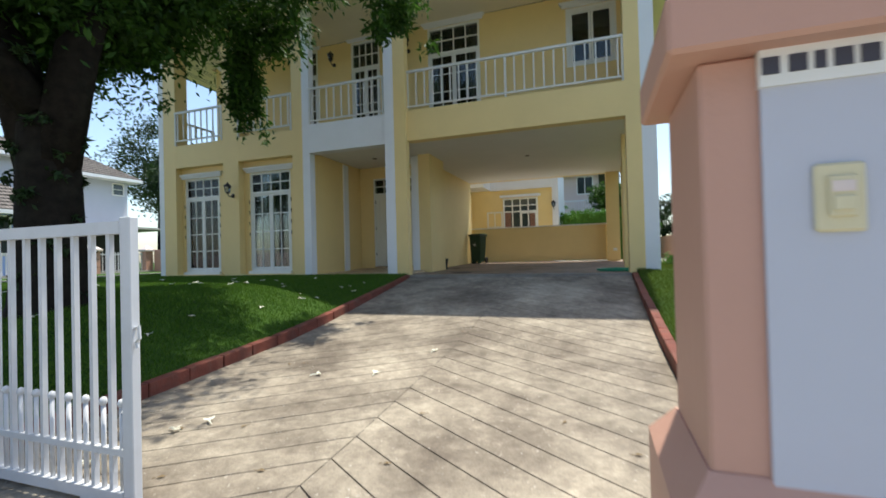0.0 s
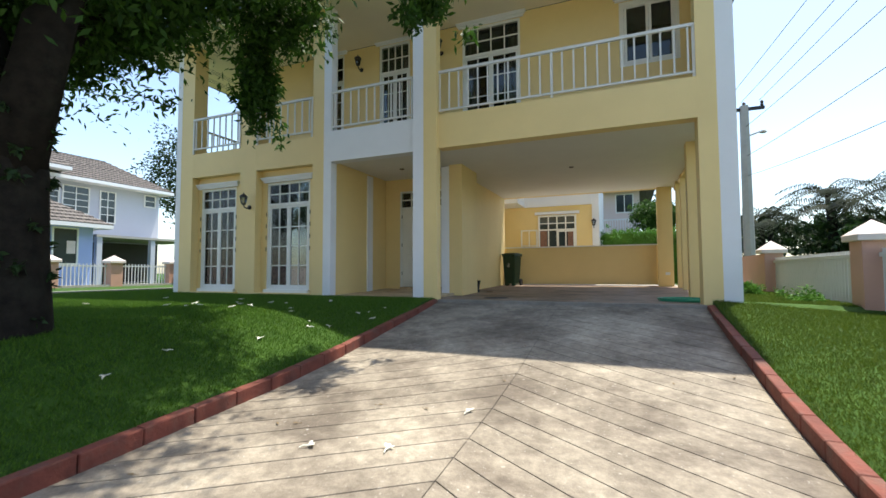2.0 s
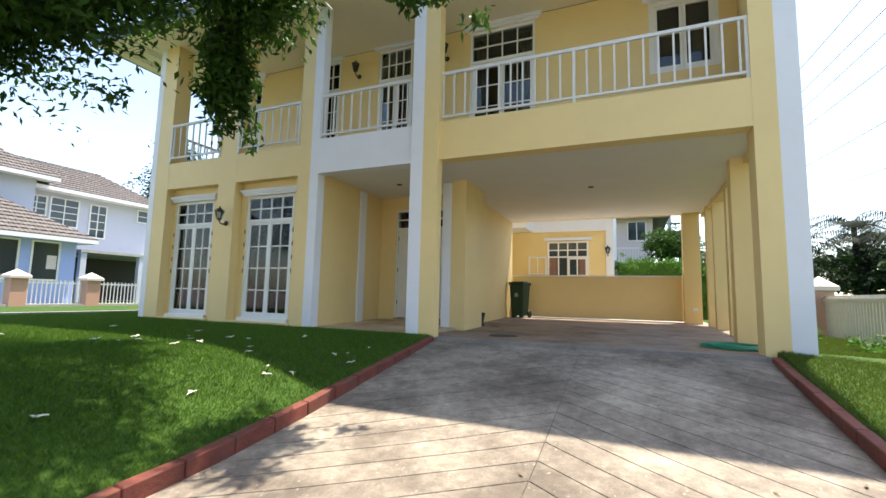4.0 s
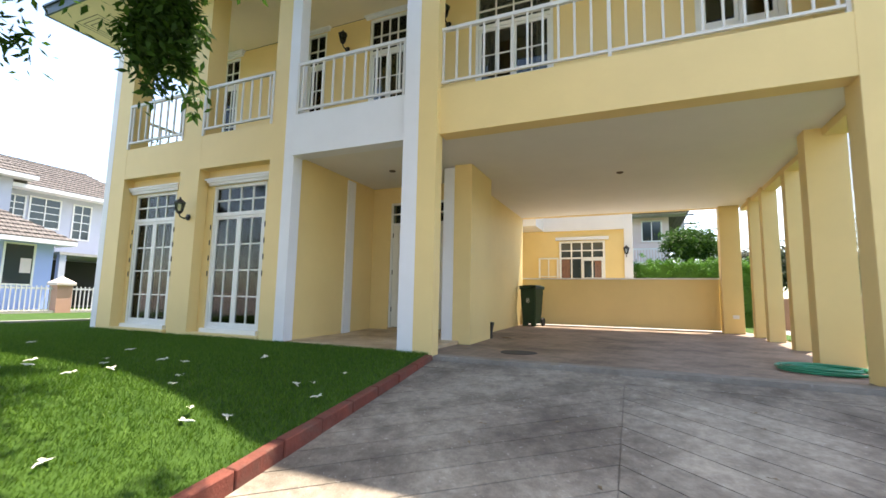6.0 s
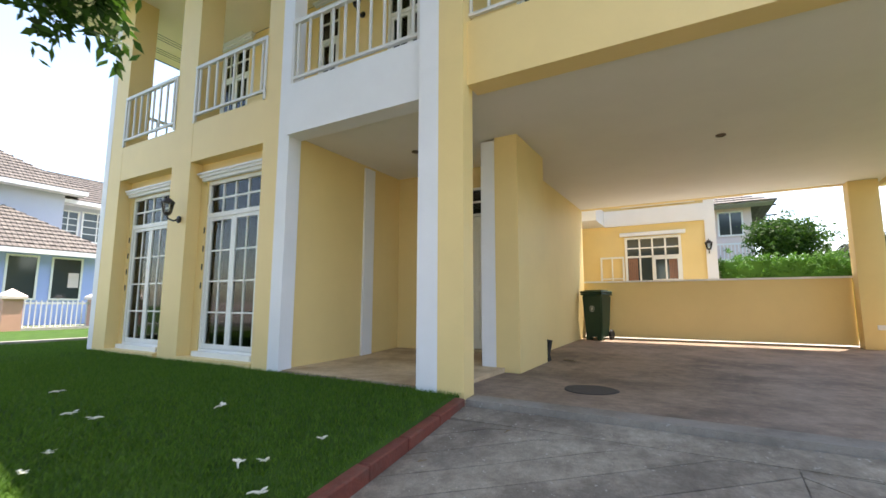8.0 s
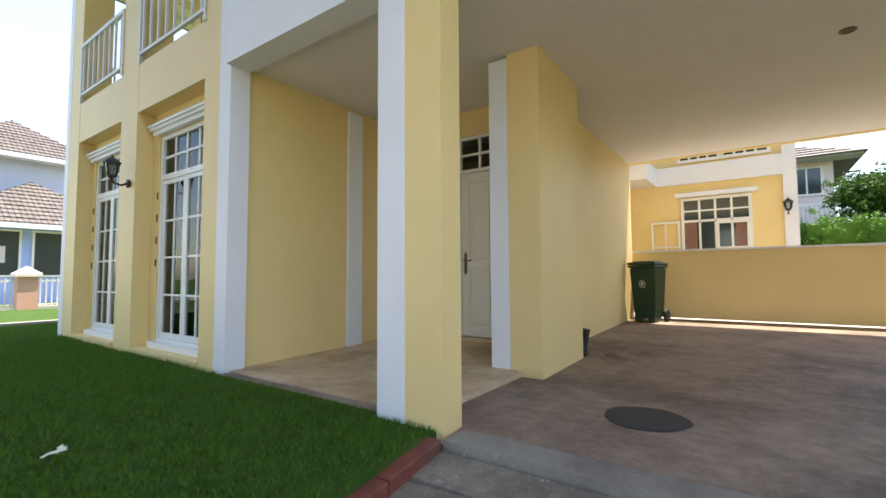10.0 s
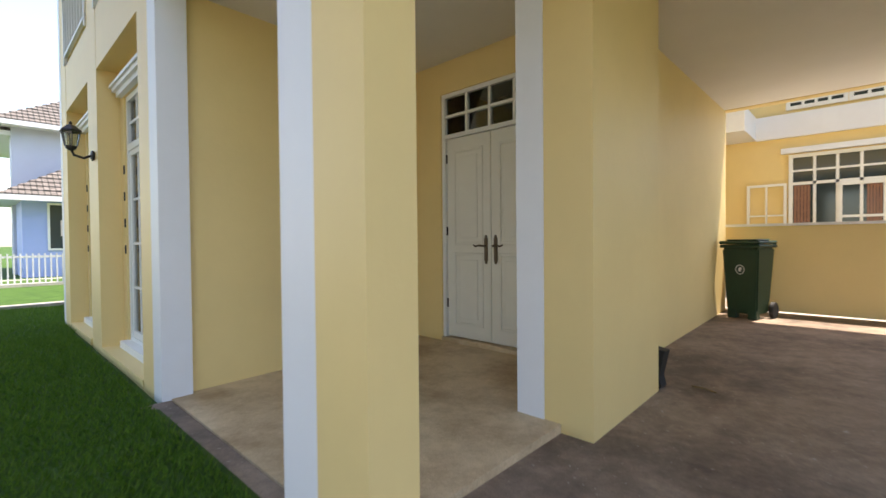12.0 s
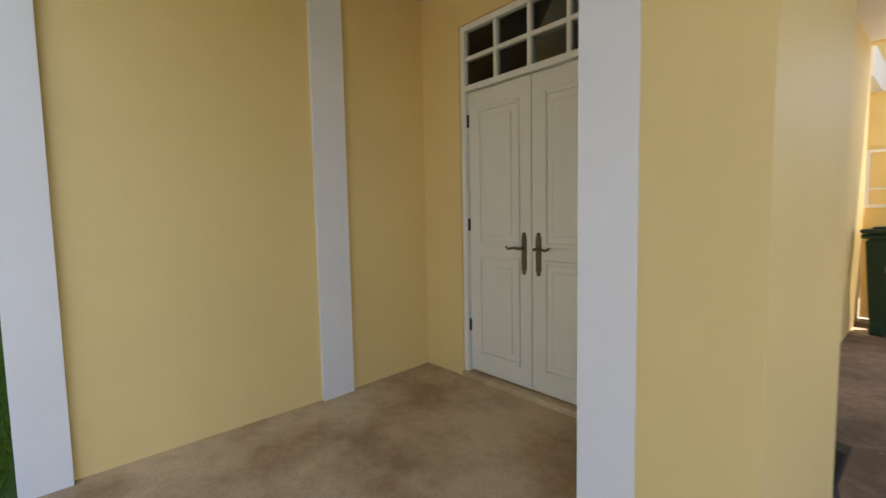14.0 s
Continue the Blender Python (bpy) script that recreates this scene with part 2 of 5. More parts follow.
def box(name, x0, x1, y0, y1, z0, z1, material, parent=None, label="", bevel=0.0):
    return part(name, add_box(bmesh.new(), x0, x1, y0, y1, z0, z1, bevel), material, parent, label)


def add_tube(bm, pts, rad, n=8, cap=True):
    rings = []
    pts = [Vector(p) for p in pts]
    rr = rad if isinstance(rad, (list, tuple)) else [rad] * len(pts)
    up = Vector((0, 0, 1))
    for i, p in enumerate(pts):
        d = (pts[min(i + 1, len(pts) - 1)] - pts[max(i - 1, 0)]).normalized()
        a = d.cross(up if abs(d.z) < 0.9 else Vector((1, 0, 0))).normalized()
        b = d.cross(a)
        rings.append([bm.verts.new(p + rr[i] * (math.cos(k * math.tau / n) * a + math.sin(k * math.tau / n) * b)) for k in range(n)])
    for i in range(len(rings) - 1):
        for k in range(n):
            bm.faces.new((rings[i][k], rings[i][(k + 1) % n], rings[i + 1][(k + 1) % n], rings[i + 1][k]))
    if cap:
        bm.faces.new(rings[0])
        bm.faces.new(rings[-1])
    return bm


def add_lathe(bm, prof, n=12, at=(0, 0, 0)):
    at = Vector(at)
    rings = [[bm.verts.new(at + Vector((r * math.cos(k * math.tau / n), r * math.sin(k * math.tau / n), z))) for k in range(n)] for r, z in prof]
    for i in range(len(rings) - 1):
        for k in range(n):
            bm.faces.new((rings[i][k], rings[i][(k + 1) % n], rings[i + 1][(k + 1) % n], rings[i + 1][k]))
    bm.faces.new(rings[0])
    bm.faces.new(rings[-1])
    return bm


def thing(name, label, category, group="", kind="", at=(0, 0, 0)):
    ob = new(name)
    ob.location = at
    ob.empty_display_size = 0.1
    return tagged(ob, label, category, group, kind)


# ---- ground ----
KL, KR, MID = -3.24, 1.15, -1.03
DRV = [(-30, -1.02), (0.0, -0.89), (2.5, -0.775), (4.6, -0.63), (5.5, -0.53), (7.84, -0.165), (8.62, -0.03), (9.0, -0.03), (60, -0.03)]


def drive_z(y):
    for (a, za), (b, zb) in zip(DRV, DRV[1:]):
        if y <= b:
            return za + (zb - za) * (y - a) / (b - a)
    return DRV[-1][1]


def lawn_z(x, y):
    k = drive_z(y) + 0.10
    if x < KL:
        d = max(0.0, KL - 0.1 - x)
        s = 1 - math.exp(-(d ** 1.5))
        top = 0.02
        f = min(1.0, max(0.0, (y - 1.6) / 1.6))
        f = f * f * (3 - 2 * f)
        z = k + (top - k) * s
        z = drive_z(1.6) + 0.1 + (z - drive_z(1.6) - 0.1) * f if y < 3.2 else z
        return min(z, 0.02) + 0.012 * noise.noise(Vector((x * 1.3, y * 1.3, 0)))
    d = max(0.0, x - KR - 0.1)
    s = 1 - math.exp(-((d / 1.4) ** 1.5))
    top = -0.12 if y < 9 else 0.0
    top = min(top, k + 0.25)
    return k + (top - k) * s + 0.012 * noise.noise(Vector((x * 1.3, y * 1.3, 0)))


def ground_z(x, y):
    if y < 1.35:
        return drive_z(y) - 0.03
    if KL - 0.1 < x < KR + 0.1:
        return drive_z(y) - 0.06
    if -10.6 < x < 1.6 and y > 8.8:
        return -0.12
    return lawn_z(x, y)


def axis(lo, hi, fine):
    a = [-400, -150, -70, -40, -25]
    v = lo
    while v < hi:
        a.append(v)
        v += fine
    return sorted(set(a + [hi, hi + 5, hi + 15, 70, 150, 400]))


gx = sorted(set([round(v, 3) for v in axis(-16.0, 6.0, 0.25)] + [KL - 0.1, KL - 0.085, KR + 0.1, KR + 0.085]))
gy = sorted(set([round(v, 3) for v in axis(-4.0, 16.0, 0.25)] + [1.35, 1.351]))
gverts = [(x, y, ground_z(x, y) if -16 <= x <= 6 else (drive_z(y) - 0.03 if y < 1.35 else -0.05)) for y in gy for x in gx]
nx = len(gx)
gfaces = [(j * nx + i, j * nx + i + 1, (j + 1) * nx + i + 1, (j + 1) * nx + i) for j in range(len(gy) - 1) for i in range(nx - 1)]
ground = tagged(mesh_ob("ground", gverts, gfaces, GRASS, smooth=True), "short green garden turf rising in a low mound", "ground", kind="structure")
# street in front of the gate
tagged(box("road", -60, 60, -9, 1.2, -1.2, -0.90, ROAD), "pale worn concrete street before the gate", "road", kind="structure")

# driveway bed and carport floor
ys = [1.0, 2.5, 4.6, 5.5, 6.7, 7.84, 8.62]
driveway = tagged(mesh_ob("driveway", [(x, y, drive_z(y) - 0.012 + (0 if k else -0.3)) for k in (0, 1) for y in ys for x in (KL, KR)],
                          [(2 * i + 14, 2 * i + 15, 2 * i + 17, 2 * i + 16) for i in range(6)] + [(0, 1, 15, 14)], JOINT),
                  "sloping stamped concrete drive with chevron grooves", "driveway", kind="structure")


def floor_z(y):
    return 0.0 if y < 10.3 else 0.1 * (y - 10.3) / 5.3


tagged(mesh_ob("floor", [(x, y, z) for y, z in ((8.62, -0.5), (8.62, -0.02), (8.85, 0.0), (10.3, 0.0), (15.6, 0.10), (15.6, -0.5)) for x in (-3.9, 1.75)],
               [(2 * i, 2 * i + 1, 2 * i + 3, 2 * i + 2) for i in range(5)], CFLOOR), "smooth stained grey carport concrete", "floor", kind="structure")

# pale ground added so that sunlight bounces onto the rear walls
tagged(box("pavement", -4.9, 3.2, 15.66, 20.0, -0.3, 0.03, ROAD), "pale rear yard paving added to bounce sunlight", "pavement", kind="structure")
tagged(box("threshold_strip", KL, KR, 8.6, 8.82, -0.2, 0.012, LEDGE), "pale concrete strip at the carport edge", "kerb", kind="structure")

# ---- house ----
F, FL = 8.75, 8.80
house = thing("house", "two storey yellow rendered house with white trim and carport", "house", at=(-4, F, 0))
house.location = (0, 0, 0)
SOF = 6.42
# ground floor columns and piers
for x0, x1, m in ((-3.80, -3.57, WHITE), (-3.57, -3.295, YELLOW), (1.13, 1.40, YELLOW), (1.40, 1.65, WHITE)):
    box("column", x0, x1, F - 0.08 if x0 < 0 else F, F + 0.12 if x0 < 0 else F + 0.35, -0.25, SOF, m, house)
box("column", -6.05, -5.85, FL, 9.0, -0.25, SOF, WHITE, house)
box("column", -6.35, -6.05, FL + 0.003, 9.19, -0.25, SOF, YELLOW, house)
box("column", -8.5, -8.0, FL + 0.003, 9.19, -0.25, SOF, YELLOW, house)
box("column", -10.55, -10.12, FL + 0.003, 9.19, -0.25, SOF, YELLOW, house)
box("column", -10.72, -10.55, FL, 9.19, -0.25, SOF, WHITE, house)
# beams over the openings
box("beam", -3.30, 1.13, F + 0.004, F + 0.25, 2.94, 3.6, YELLOW, house)
box("beam", -5.85, -3.80, F + 0.004, F + 0.25, 2.93, 3.6, WHITE, house)
box("beam", -8.0, -6.35, FL + 0.006, F + 0.25, 2.94, 3.56, YELLOW, house)
box("beam", -10.12, -8.5, FL + 0.006, FL + 0.25, 2.94, 3.54, YELLOW, house)
# window wall behind the bays, with openings
def wall_x(name, x0, x1, y0, y1, z0, z1, holes, material, parent):
    """A wall along x with openings (xa, xb, za, zb), as joined blocks."""
    bm = bmesh.new()
    cuts = sorted({x0, x1, *[h[0] for h in holes], *[h[1] for h in holes]})
    for a, b in zip(cuts, cuts[1:]):
        hs = sorted([h for h in holes if h[0] <= a and h[1] >= b], key=lambda h: h[2])
        z = z0
        for h in hs:
            if h[2] > z:
                add_box(bm, a, b, y0, y1, z, h[2])
            z = h[3]
        if z < z1:
            add_box(bm, a, b, y0, y1, z, z1)
    bmesh.ops.remove_doubles(bm, verts=bm.verts, dist=0.0005)
    return part(name, bm, material, parent)


W1, W2 = (-10.02, -8.82), (-7.83, -6.57)
wall_x("wall", -10.68, -5.9, 9.0, 9.2, -0.3, 3.5, [(*W1, 0.13, 2.66), (*W2, 0.13, 2.66)], YELLOW, house)
box("wall", -10.68, -10.5, 9.2, 15.5, -0.3, 3.45, YELLOW, house)
box("wall", -10.68, -10.5, 10.8, 15.29, 3.45, 6.41, YELLOW, house)
# porch
box("wall", -6.1, -5.9, 9.2, 11.45, -0.2, 3.2, YELLOW, house)
box("pilaster", -5.9, -5.865, 10.33, 10.56, 0.0, 2.94, WHITE, house)
DOOR = (-5.48, -4.26)
wall_x("wall", -5.9, -3.85, 11.28, 11.5, -0.2, 3.2, [(*DOOR, 0.0, 2.66)], YELLOW, house)
box("pilaster", -3.86, -3.67, 10.262, 10.6, 0.0, 2.95, WHITE, house)
box("wall", -3.67, -3.36, 10.27, 11.36, -0.1, 3.1, YELLOW, house)
box("wall", -3.86, -3.66, 10.6, 11.3, -0.1, 3.1, YELLOW, house)
box("wall", -3.9, -3.72, 11.36, 15.45, -0.1, 3.1, YELLOW, house)
mesh_ob("porch_slab", [(x, y, z) for y, z in ((8.86, -0.3), (8.86, 0.03), (10.3, 0.055), (11.3, 0.10), (11.3, -0.3)) for x in (-5.9, -3.56)],
        [(0, 1, 3, 2), (2, 3, 5, 4), (4, 5, 7, 6), (6, 7, 9, 8), (1, 9, 7, 5, 3), (0, 2, 4, 6, 8)], PORCHF, house, "stained buff screed porch slab")
box("apron_strip", -5.86, -3.80, 8.66, 8.856, -0.2, 0.02, CFLOOR, house)
# carport right columns, back column, low wall
box("column", 1.14, 1.58, 10.36, 10.62, -0.1, 3.05, YELLOW, house)
for x, y in ((1.37, 12.12), (1.35, 13.5), (1.33, 14.4)):
    box("column", x, 1.6, y, y + 0.2, -0.1, 3.05, YELLOW, house)
box("column", 0.9, 1.3, 15.2, 15.5, -0.1, 3.05, YELLOW, house)
box("beam", 1.33, 1.59, F + 0.36, 10.355, 2.88, 3.05, YELLOW, house)
box("beam", 1.375, 1.585, 10.625, 15.5, 2.9, 3.05, YELLOW, house)
box("beam", -3.72, 1.3, 15.36, 15.505, 2.975, 3.1, YELLOW, house)
box("low_wall", -3.72, 0.9, 15.52, 15.64, 0.13, 1.31, YELLOW, house)
box("coping", -3.74, 0.9, 15.49, 15.67, 1.31, 1.345, WHITE, house)
# ceilings
tagged(box("ceiling", -5.9, 1.6, F + 0.2, 15.5, 2.985, 3.2, CEIL), "flat off-white carport ceiling", "ceiling", kind="structure")
# first floor
box("balcony_floor", -10.6, 1.55, F + 0.14, 10.62, 3.25, 3.56, CEIL, house)
UH = [(-3.45, -2.06, 3.6, 6.3), (0.02, 1.13, 4.74, 6.12), (-5.72, -4.84, 3.6, 6.35), (-7.32, -6.8, 3.6, 6.35), (-10.26, -9.3, 3.6, 6.3)]
wall_x("wall", -10.5, 1.6, 10.6, 10.8, 3.2, 6.41, UH, YELLOW, house)
box("wall", 1.4, 1.6, 9.12, 15.29, 3.2, 6.41, YELLOW, house)
box("wall", -10.6, 1.6, 15.3, 15.5, 3.2, 6.41, YELLOW, house)
box("balcony_ceiling", -10.72, 1.65, F + 0.01, 10.598, SOF, 6.5, SOFFIT, house)


def hip_roof(name, x0, x1, y0, y1, z, pitch, material, parent, rows=0.33):
    """Tiled hip roof: stepped courses on four slopes, one connected shell."""
    bm = bmesh.new()
    half = min(x1 - x0, y1 - y0) / 2
    n = int(half / rows)
    prev = None
    for i in range(n + 1):
        a = min(half - 0.01, i * rows)
        pts = [(x0 + a, y0 + a), (x1 - a, y0 + a), (x1 - a, y1 - a), (x0 + a, y1 - a)]
        lo = [bm.verts.new((*p, z + a * pitch - 0.015)) for p in pts]
        hi = [bm.verts.new((*p, z + a * pitch + 0.03)) for p in pts]
        for k in range(4):
            if prev:
                bm.faces.new((prev[k], prev[(k + 1) % 4], lo[(k + 1) % 4], lo[k]))
            bm.faces.new((lo[k], lo[(k + 1) % 4], hi[(k + 1) % 4], hi[k]))
        prev = hi
    bm.faces.new(prev)
    return part(name, bm, material, parent)


EX, EY = -12.0, 8.08
hip_roof("roof", EX - 0.08, 2.38, EY - 0.08, 16.4, 6.6, 0.5, ROOFD, house)
bm = bmesh.new()
add_box(bm, EX - 0.04, 2.34, EY - 0.04, EY, SOF - 0.01, 6.6)
add_box(bm, EX - 0.04, EX, EY, 16.3, SOF - 0.01, 6.6)
add_box(bm, 2.3, 2.34, EY, 16.3, SOF - 0.01, 6.6)
part("fascia", bm, ROOFD, house, "dark slate blue fascia board")
box("soffit", EX, 2.3, EY, F + 0.01, SOF, 6.5, SOFFIT, house)
box("soffit", EX, -10.72, F + 0.01, 16.3, SOF, 6.5, SOFFIT, house)
box("soffit", 1.65, 2.3, F + 0.01, 16.3, SOF, 6.5, SOFFIT, house)
# routed lines along the side soffit
for d in (0.0, 0.09, 0.18):
    bm = bmesh.new()
    a, b, c, e, w = EX + 0.30 + d, -10.95 - d, EY + 0.35 + d, 15.6 - d, 0.014
    add_box(bm, a, a + w, c, e, SOF - 0.004, SOF)
    add_box(bm, b - w, b, c, e, SOF - 0.004, SOF)
    add_box(bm, a + w, b - w, c, c + w, SOF - 0.004, SOF)
    add_box(bm, a + w, b - w, e - w, e, SOF - 0.004, SOF)
    part("soffit_groove", bm, JOINT, house)


# railings
def railing(x0, x1, y, zb, zt, n, post=None):
    r = thing("balcony_railing", "white painted metal balcony railing with upright bars", "railing", "balcony railings")
    box("top_rail", x0, x1, y, y + 0.05, zt - 0.05, zt, RAIL, r)
    box("bottom_rail", x0, x1, y + 0.01, y + 0.045, zb, zb + 0.035, RAIL, r)
    first = None
    for i in range(n):
        x = x0 + (x1 - x0) * (i + 0.5) / n
        if first is None:
            first = box("baluster", -0.013, 0.013, y + 0.012, y + 0.038, zb + 0.035, zt - 0.05, RAIL, r)
            first.location.x = x
        else:
            o = first.copy()
            scene.collection.objects.link(o)
            o.location.x = x
    for x in (x0 + 0.02, x1 - 0.02) + ((post,) if post else ()):
        box("post", x - 0.02, x + 0.02, y + 0.005, y + 0.045, 3.55, zt - 0.05, RAIL, r)
    return r


railing(-3.37, 1.13, F + 0.03, 3.68, 4.49, 23, -1.11)
railing(-5.85, -3.87, F + 0.03, 3.68, 4.49, 10)
railing(-8.0, -6.35, F + 0.03, 3.66, 4.46, 8)
railing(-10.12, -8.5, F + 0.03, 3.65, 4.45, 8)
end = railing(-0.75, 0.75, 0.0, 3.65, 4.45, 8)
end.location, end.rotation_euler = (-10.6, 9.85, 0), (0, 0, radians(90))


# ---- trees ----
def leaf_cloud(name, blobs, per, size, material, parent, seed, droop=0.5, ratio=0.42):
    """Many small pointed leaves scattered through soft clumps (x, y, z, rx, ry, rz, weight)."""
    rng = np.random.default_rng(seed)
    cs = []
    for bx, by, bz, rx, ry, rz, w in blobs:
        n = int(per * w)
        k = max(3, int(n / 45))
        cc = rng.normal(0, 0.5, (k, 3))
        p = cc[rng.integers(0, k, n)] + rng.normal(0, 0.17, (n, 3))
        cs.append(p * np.array((rx, ry, rz)) + np.array((bx, by, bz)))
    p = np.concatenate(cs)
    n = len(p)
    a = rng.uniform(0, math.tau, n)
    el = rng.normal(-droop, 0.5, n)
    d = np.stack([np.cos(a) * np.cos(el), np.sin(a) * np.cos(el), np.sin(el)], 1)
    s = np.cross(d, rng.normal(0, 1, (n, 3)))
    s /= np.linalg.norm(s, axis=1)[:, None] + 1e-6
    L = (size * rng.uniform(0.6, 1.3, n))[:, None]
    v = np.stack([p, p + d * L * 0.45 + s * L * ratio / 2, p + d * L, p + d * L * 0.45 - s * L * ratio / 2], 1).reshape(-1, 3)
    me = bpy.data.meshes.new(name)
    me.vertices.add(4 * n)
    me.vertices.foreach_set("co", v.ravel())
    me.loops.add(4 * n)
    me.loops.foreach_set("vertex_index", np.arange(4 * n, dtype=np.int32))
    me.polygons.add(n)
    me.polygons.foreach_set("loop_start", np.arange(0, 4 * n, 4, dtype=np.int32))
    me.update(calc_edges=True)
    me.materials.append(material)
    ob = new(name, me)
    ob.parent = parent
    return ob


TX, TY = -5.4, 3.2
tree = thing("tree", "large broadleaf garden tree with a thick dark forked trunk", "tree")
bm = bmesh.new()
add_tube(bm, [(TX, TY, -0.4), (TX, TY, 0.0), (TX + 0.02, TY, 0.7), (TX, TY, 1.5), (TX - 0.02, TY, 2.0), (TX - 0.02, TY, 2.35)], [0.52, 0.38, 0.32, 0.30, 0.28, 0.16], 16)
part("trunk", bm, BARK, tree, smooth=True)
for pts, rr in (([(TX - 0.03, TY, 1.45), (TX - 0.5, TY - 0.1, 2.9), (TX - 1.2, TY - 0.4, 4.2), (TX - 1.6, TY - 0.5, 6)], [0.27, 0.24, 0.16, 0.08]),
                ([(TX + 0.03, TY, 1.45), (TX + 0.35, TY + 0.1, 2.9), (TX + 0.8, TY + 0.5, 4.1), (TX + 1.4, TY + 1.2, 5.4)], [0.26, 0.21, 0.13, 0.06]),
                ([(TX, TY, 2.0), (TX - 0.1, TY + 0.4, 3.0), (TX - 0.2, TY + 1.3, 4.3), (TX - 0.1, TY + 2.6, 5.2)], [0.2, 0.16, 0.1, 0.05]),
                ([(TX + 0.6, TY + 0.3, 3.6), (TX + 1.6, TY + 1.6, 4.4), (TX + 2.6, TY + 2.6, 4.6)], [0.1, 0.06, 0.025]),
                ([(TX, TY - 0.1, 2.2), (TX - 0.2, TY - 1.0, 3.4), (TX + 0.2, TY - 2.0, 4.8)], [0.2, 0.15, 0.07])):
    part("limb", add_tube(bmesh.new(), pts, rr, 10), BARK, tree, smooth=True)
leaf_cloud("crown", [
    (TX - 0.5, TY, 4.6, 2.4, 2.2, 1.0, 6), (TX - 1.8, TY - 0.6, 4.0, 1.8, 1.6, 1.0, 4), (TX + 0.6, TY + 0.4, 4.9, 1.5, 1.4, 0.8, 3),
    (TX - 0.3, TY + 1.9, 5.2, 1.5, 1.0, 0.5, 2), (-5.45, 6.3, 3.72, 0.24, 0.34, 0.66, 1.8), (TX + 0.45, TY + 3.0, 4.6, 0.75, 0.6, 0.5, 1.6),
    (TX + 1.9, TY + 2.4, 5.0, 0.9, 0.8, 0.5, 1.2), (TX + 2.9, TY + 3.1, 4.45, 0.45, 0.45, 0.5, 0.9), (TX - 0.7, TY - 1.4, 3.9, 2.0, 1.4, 0.9, 4),
    (TX - 2.6, TY + 0.8, 4.4, 1.6, 1.6, 1.0, 3), (TX - 1.0, TY + 0.2, 6.4, 2.6, 2.4, 1.0, 6), (TX + 1.2, TY - 1.0, 6.2, 1.8, 1.8, 0.8, 4),
    (TX + 1.6, TY - 2.2, 5.6, 1.5, 1.5, 0.7, 3), (TX - 3.2, TY - 1.6, 5.2, 1.6, 1.8, 1.0, 4), (TX + 1.4, TY + 0.3, 6.3, 1.6, 1.5, 0.7, 6), (TX + 2.4, TY - 0.9, 6.4, 1.2, 1.2, 0.6, 4),
    (TX - 1.2, TY + 1.4, 5.9, 2.2, 1.2, 0.8, 5), (TX - 0.9, TY + 1.2, 3.75, 1.1, 0.9, 0.45, 3), (TX + 0.25, TY + 0.6, 3.7, 0.7, 0.6, 0.5, 2), (TX - 2.2, TY + 0.6, 3.3, 1.1, 1.0, 0.5, 3), (TX - 1.4, TY + 2.2, 5.0, 1.4, 0.9, 0.5, 3), (-3.1, 4.6, 6.3, 1.3, 1.2, 0.5, 6), (-4.4, 5.0, 6.2, 1.4, 1.0, 0.5, 6), (-2.9, 3.0, 5.9, 1.0, 0.7, 0.4, 4), (-4.1, 2.9, 5.8, 1.2, 0.9, 0.4, 4), (-5.6, 4.2, 6.6, 1.3, 1.0, 0.5, 5), (-6.4, 5.0, 6.6, 1.2, 0.9, 0.4, 5)], 2100, 0.13, LEAF, tree, 3, ratio=0.36)
leaf_cloud("climber", [(TX + 0.27 * math.cos(2.4 * k), TY + 0.27 * math.sin(2.4 * k), 0.1 + 0.11 * k, 0.16, 0.16, 0.13, 1) for k in range(24)], 90, 0.085, LEAFDK, tree, 5)


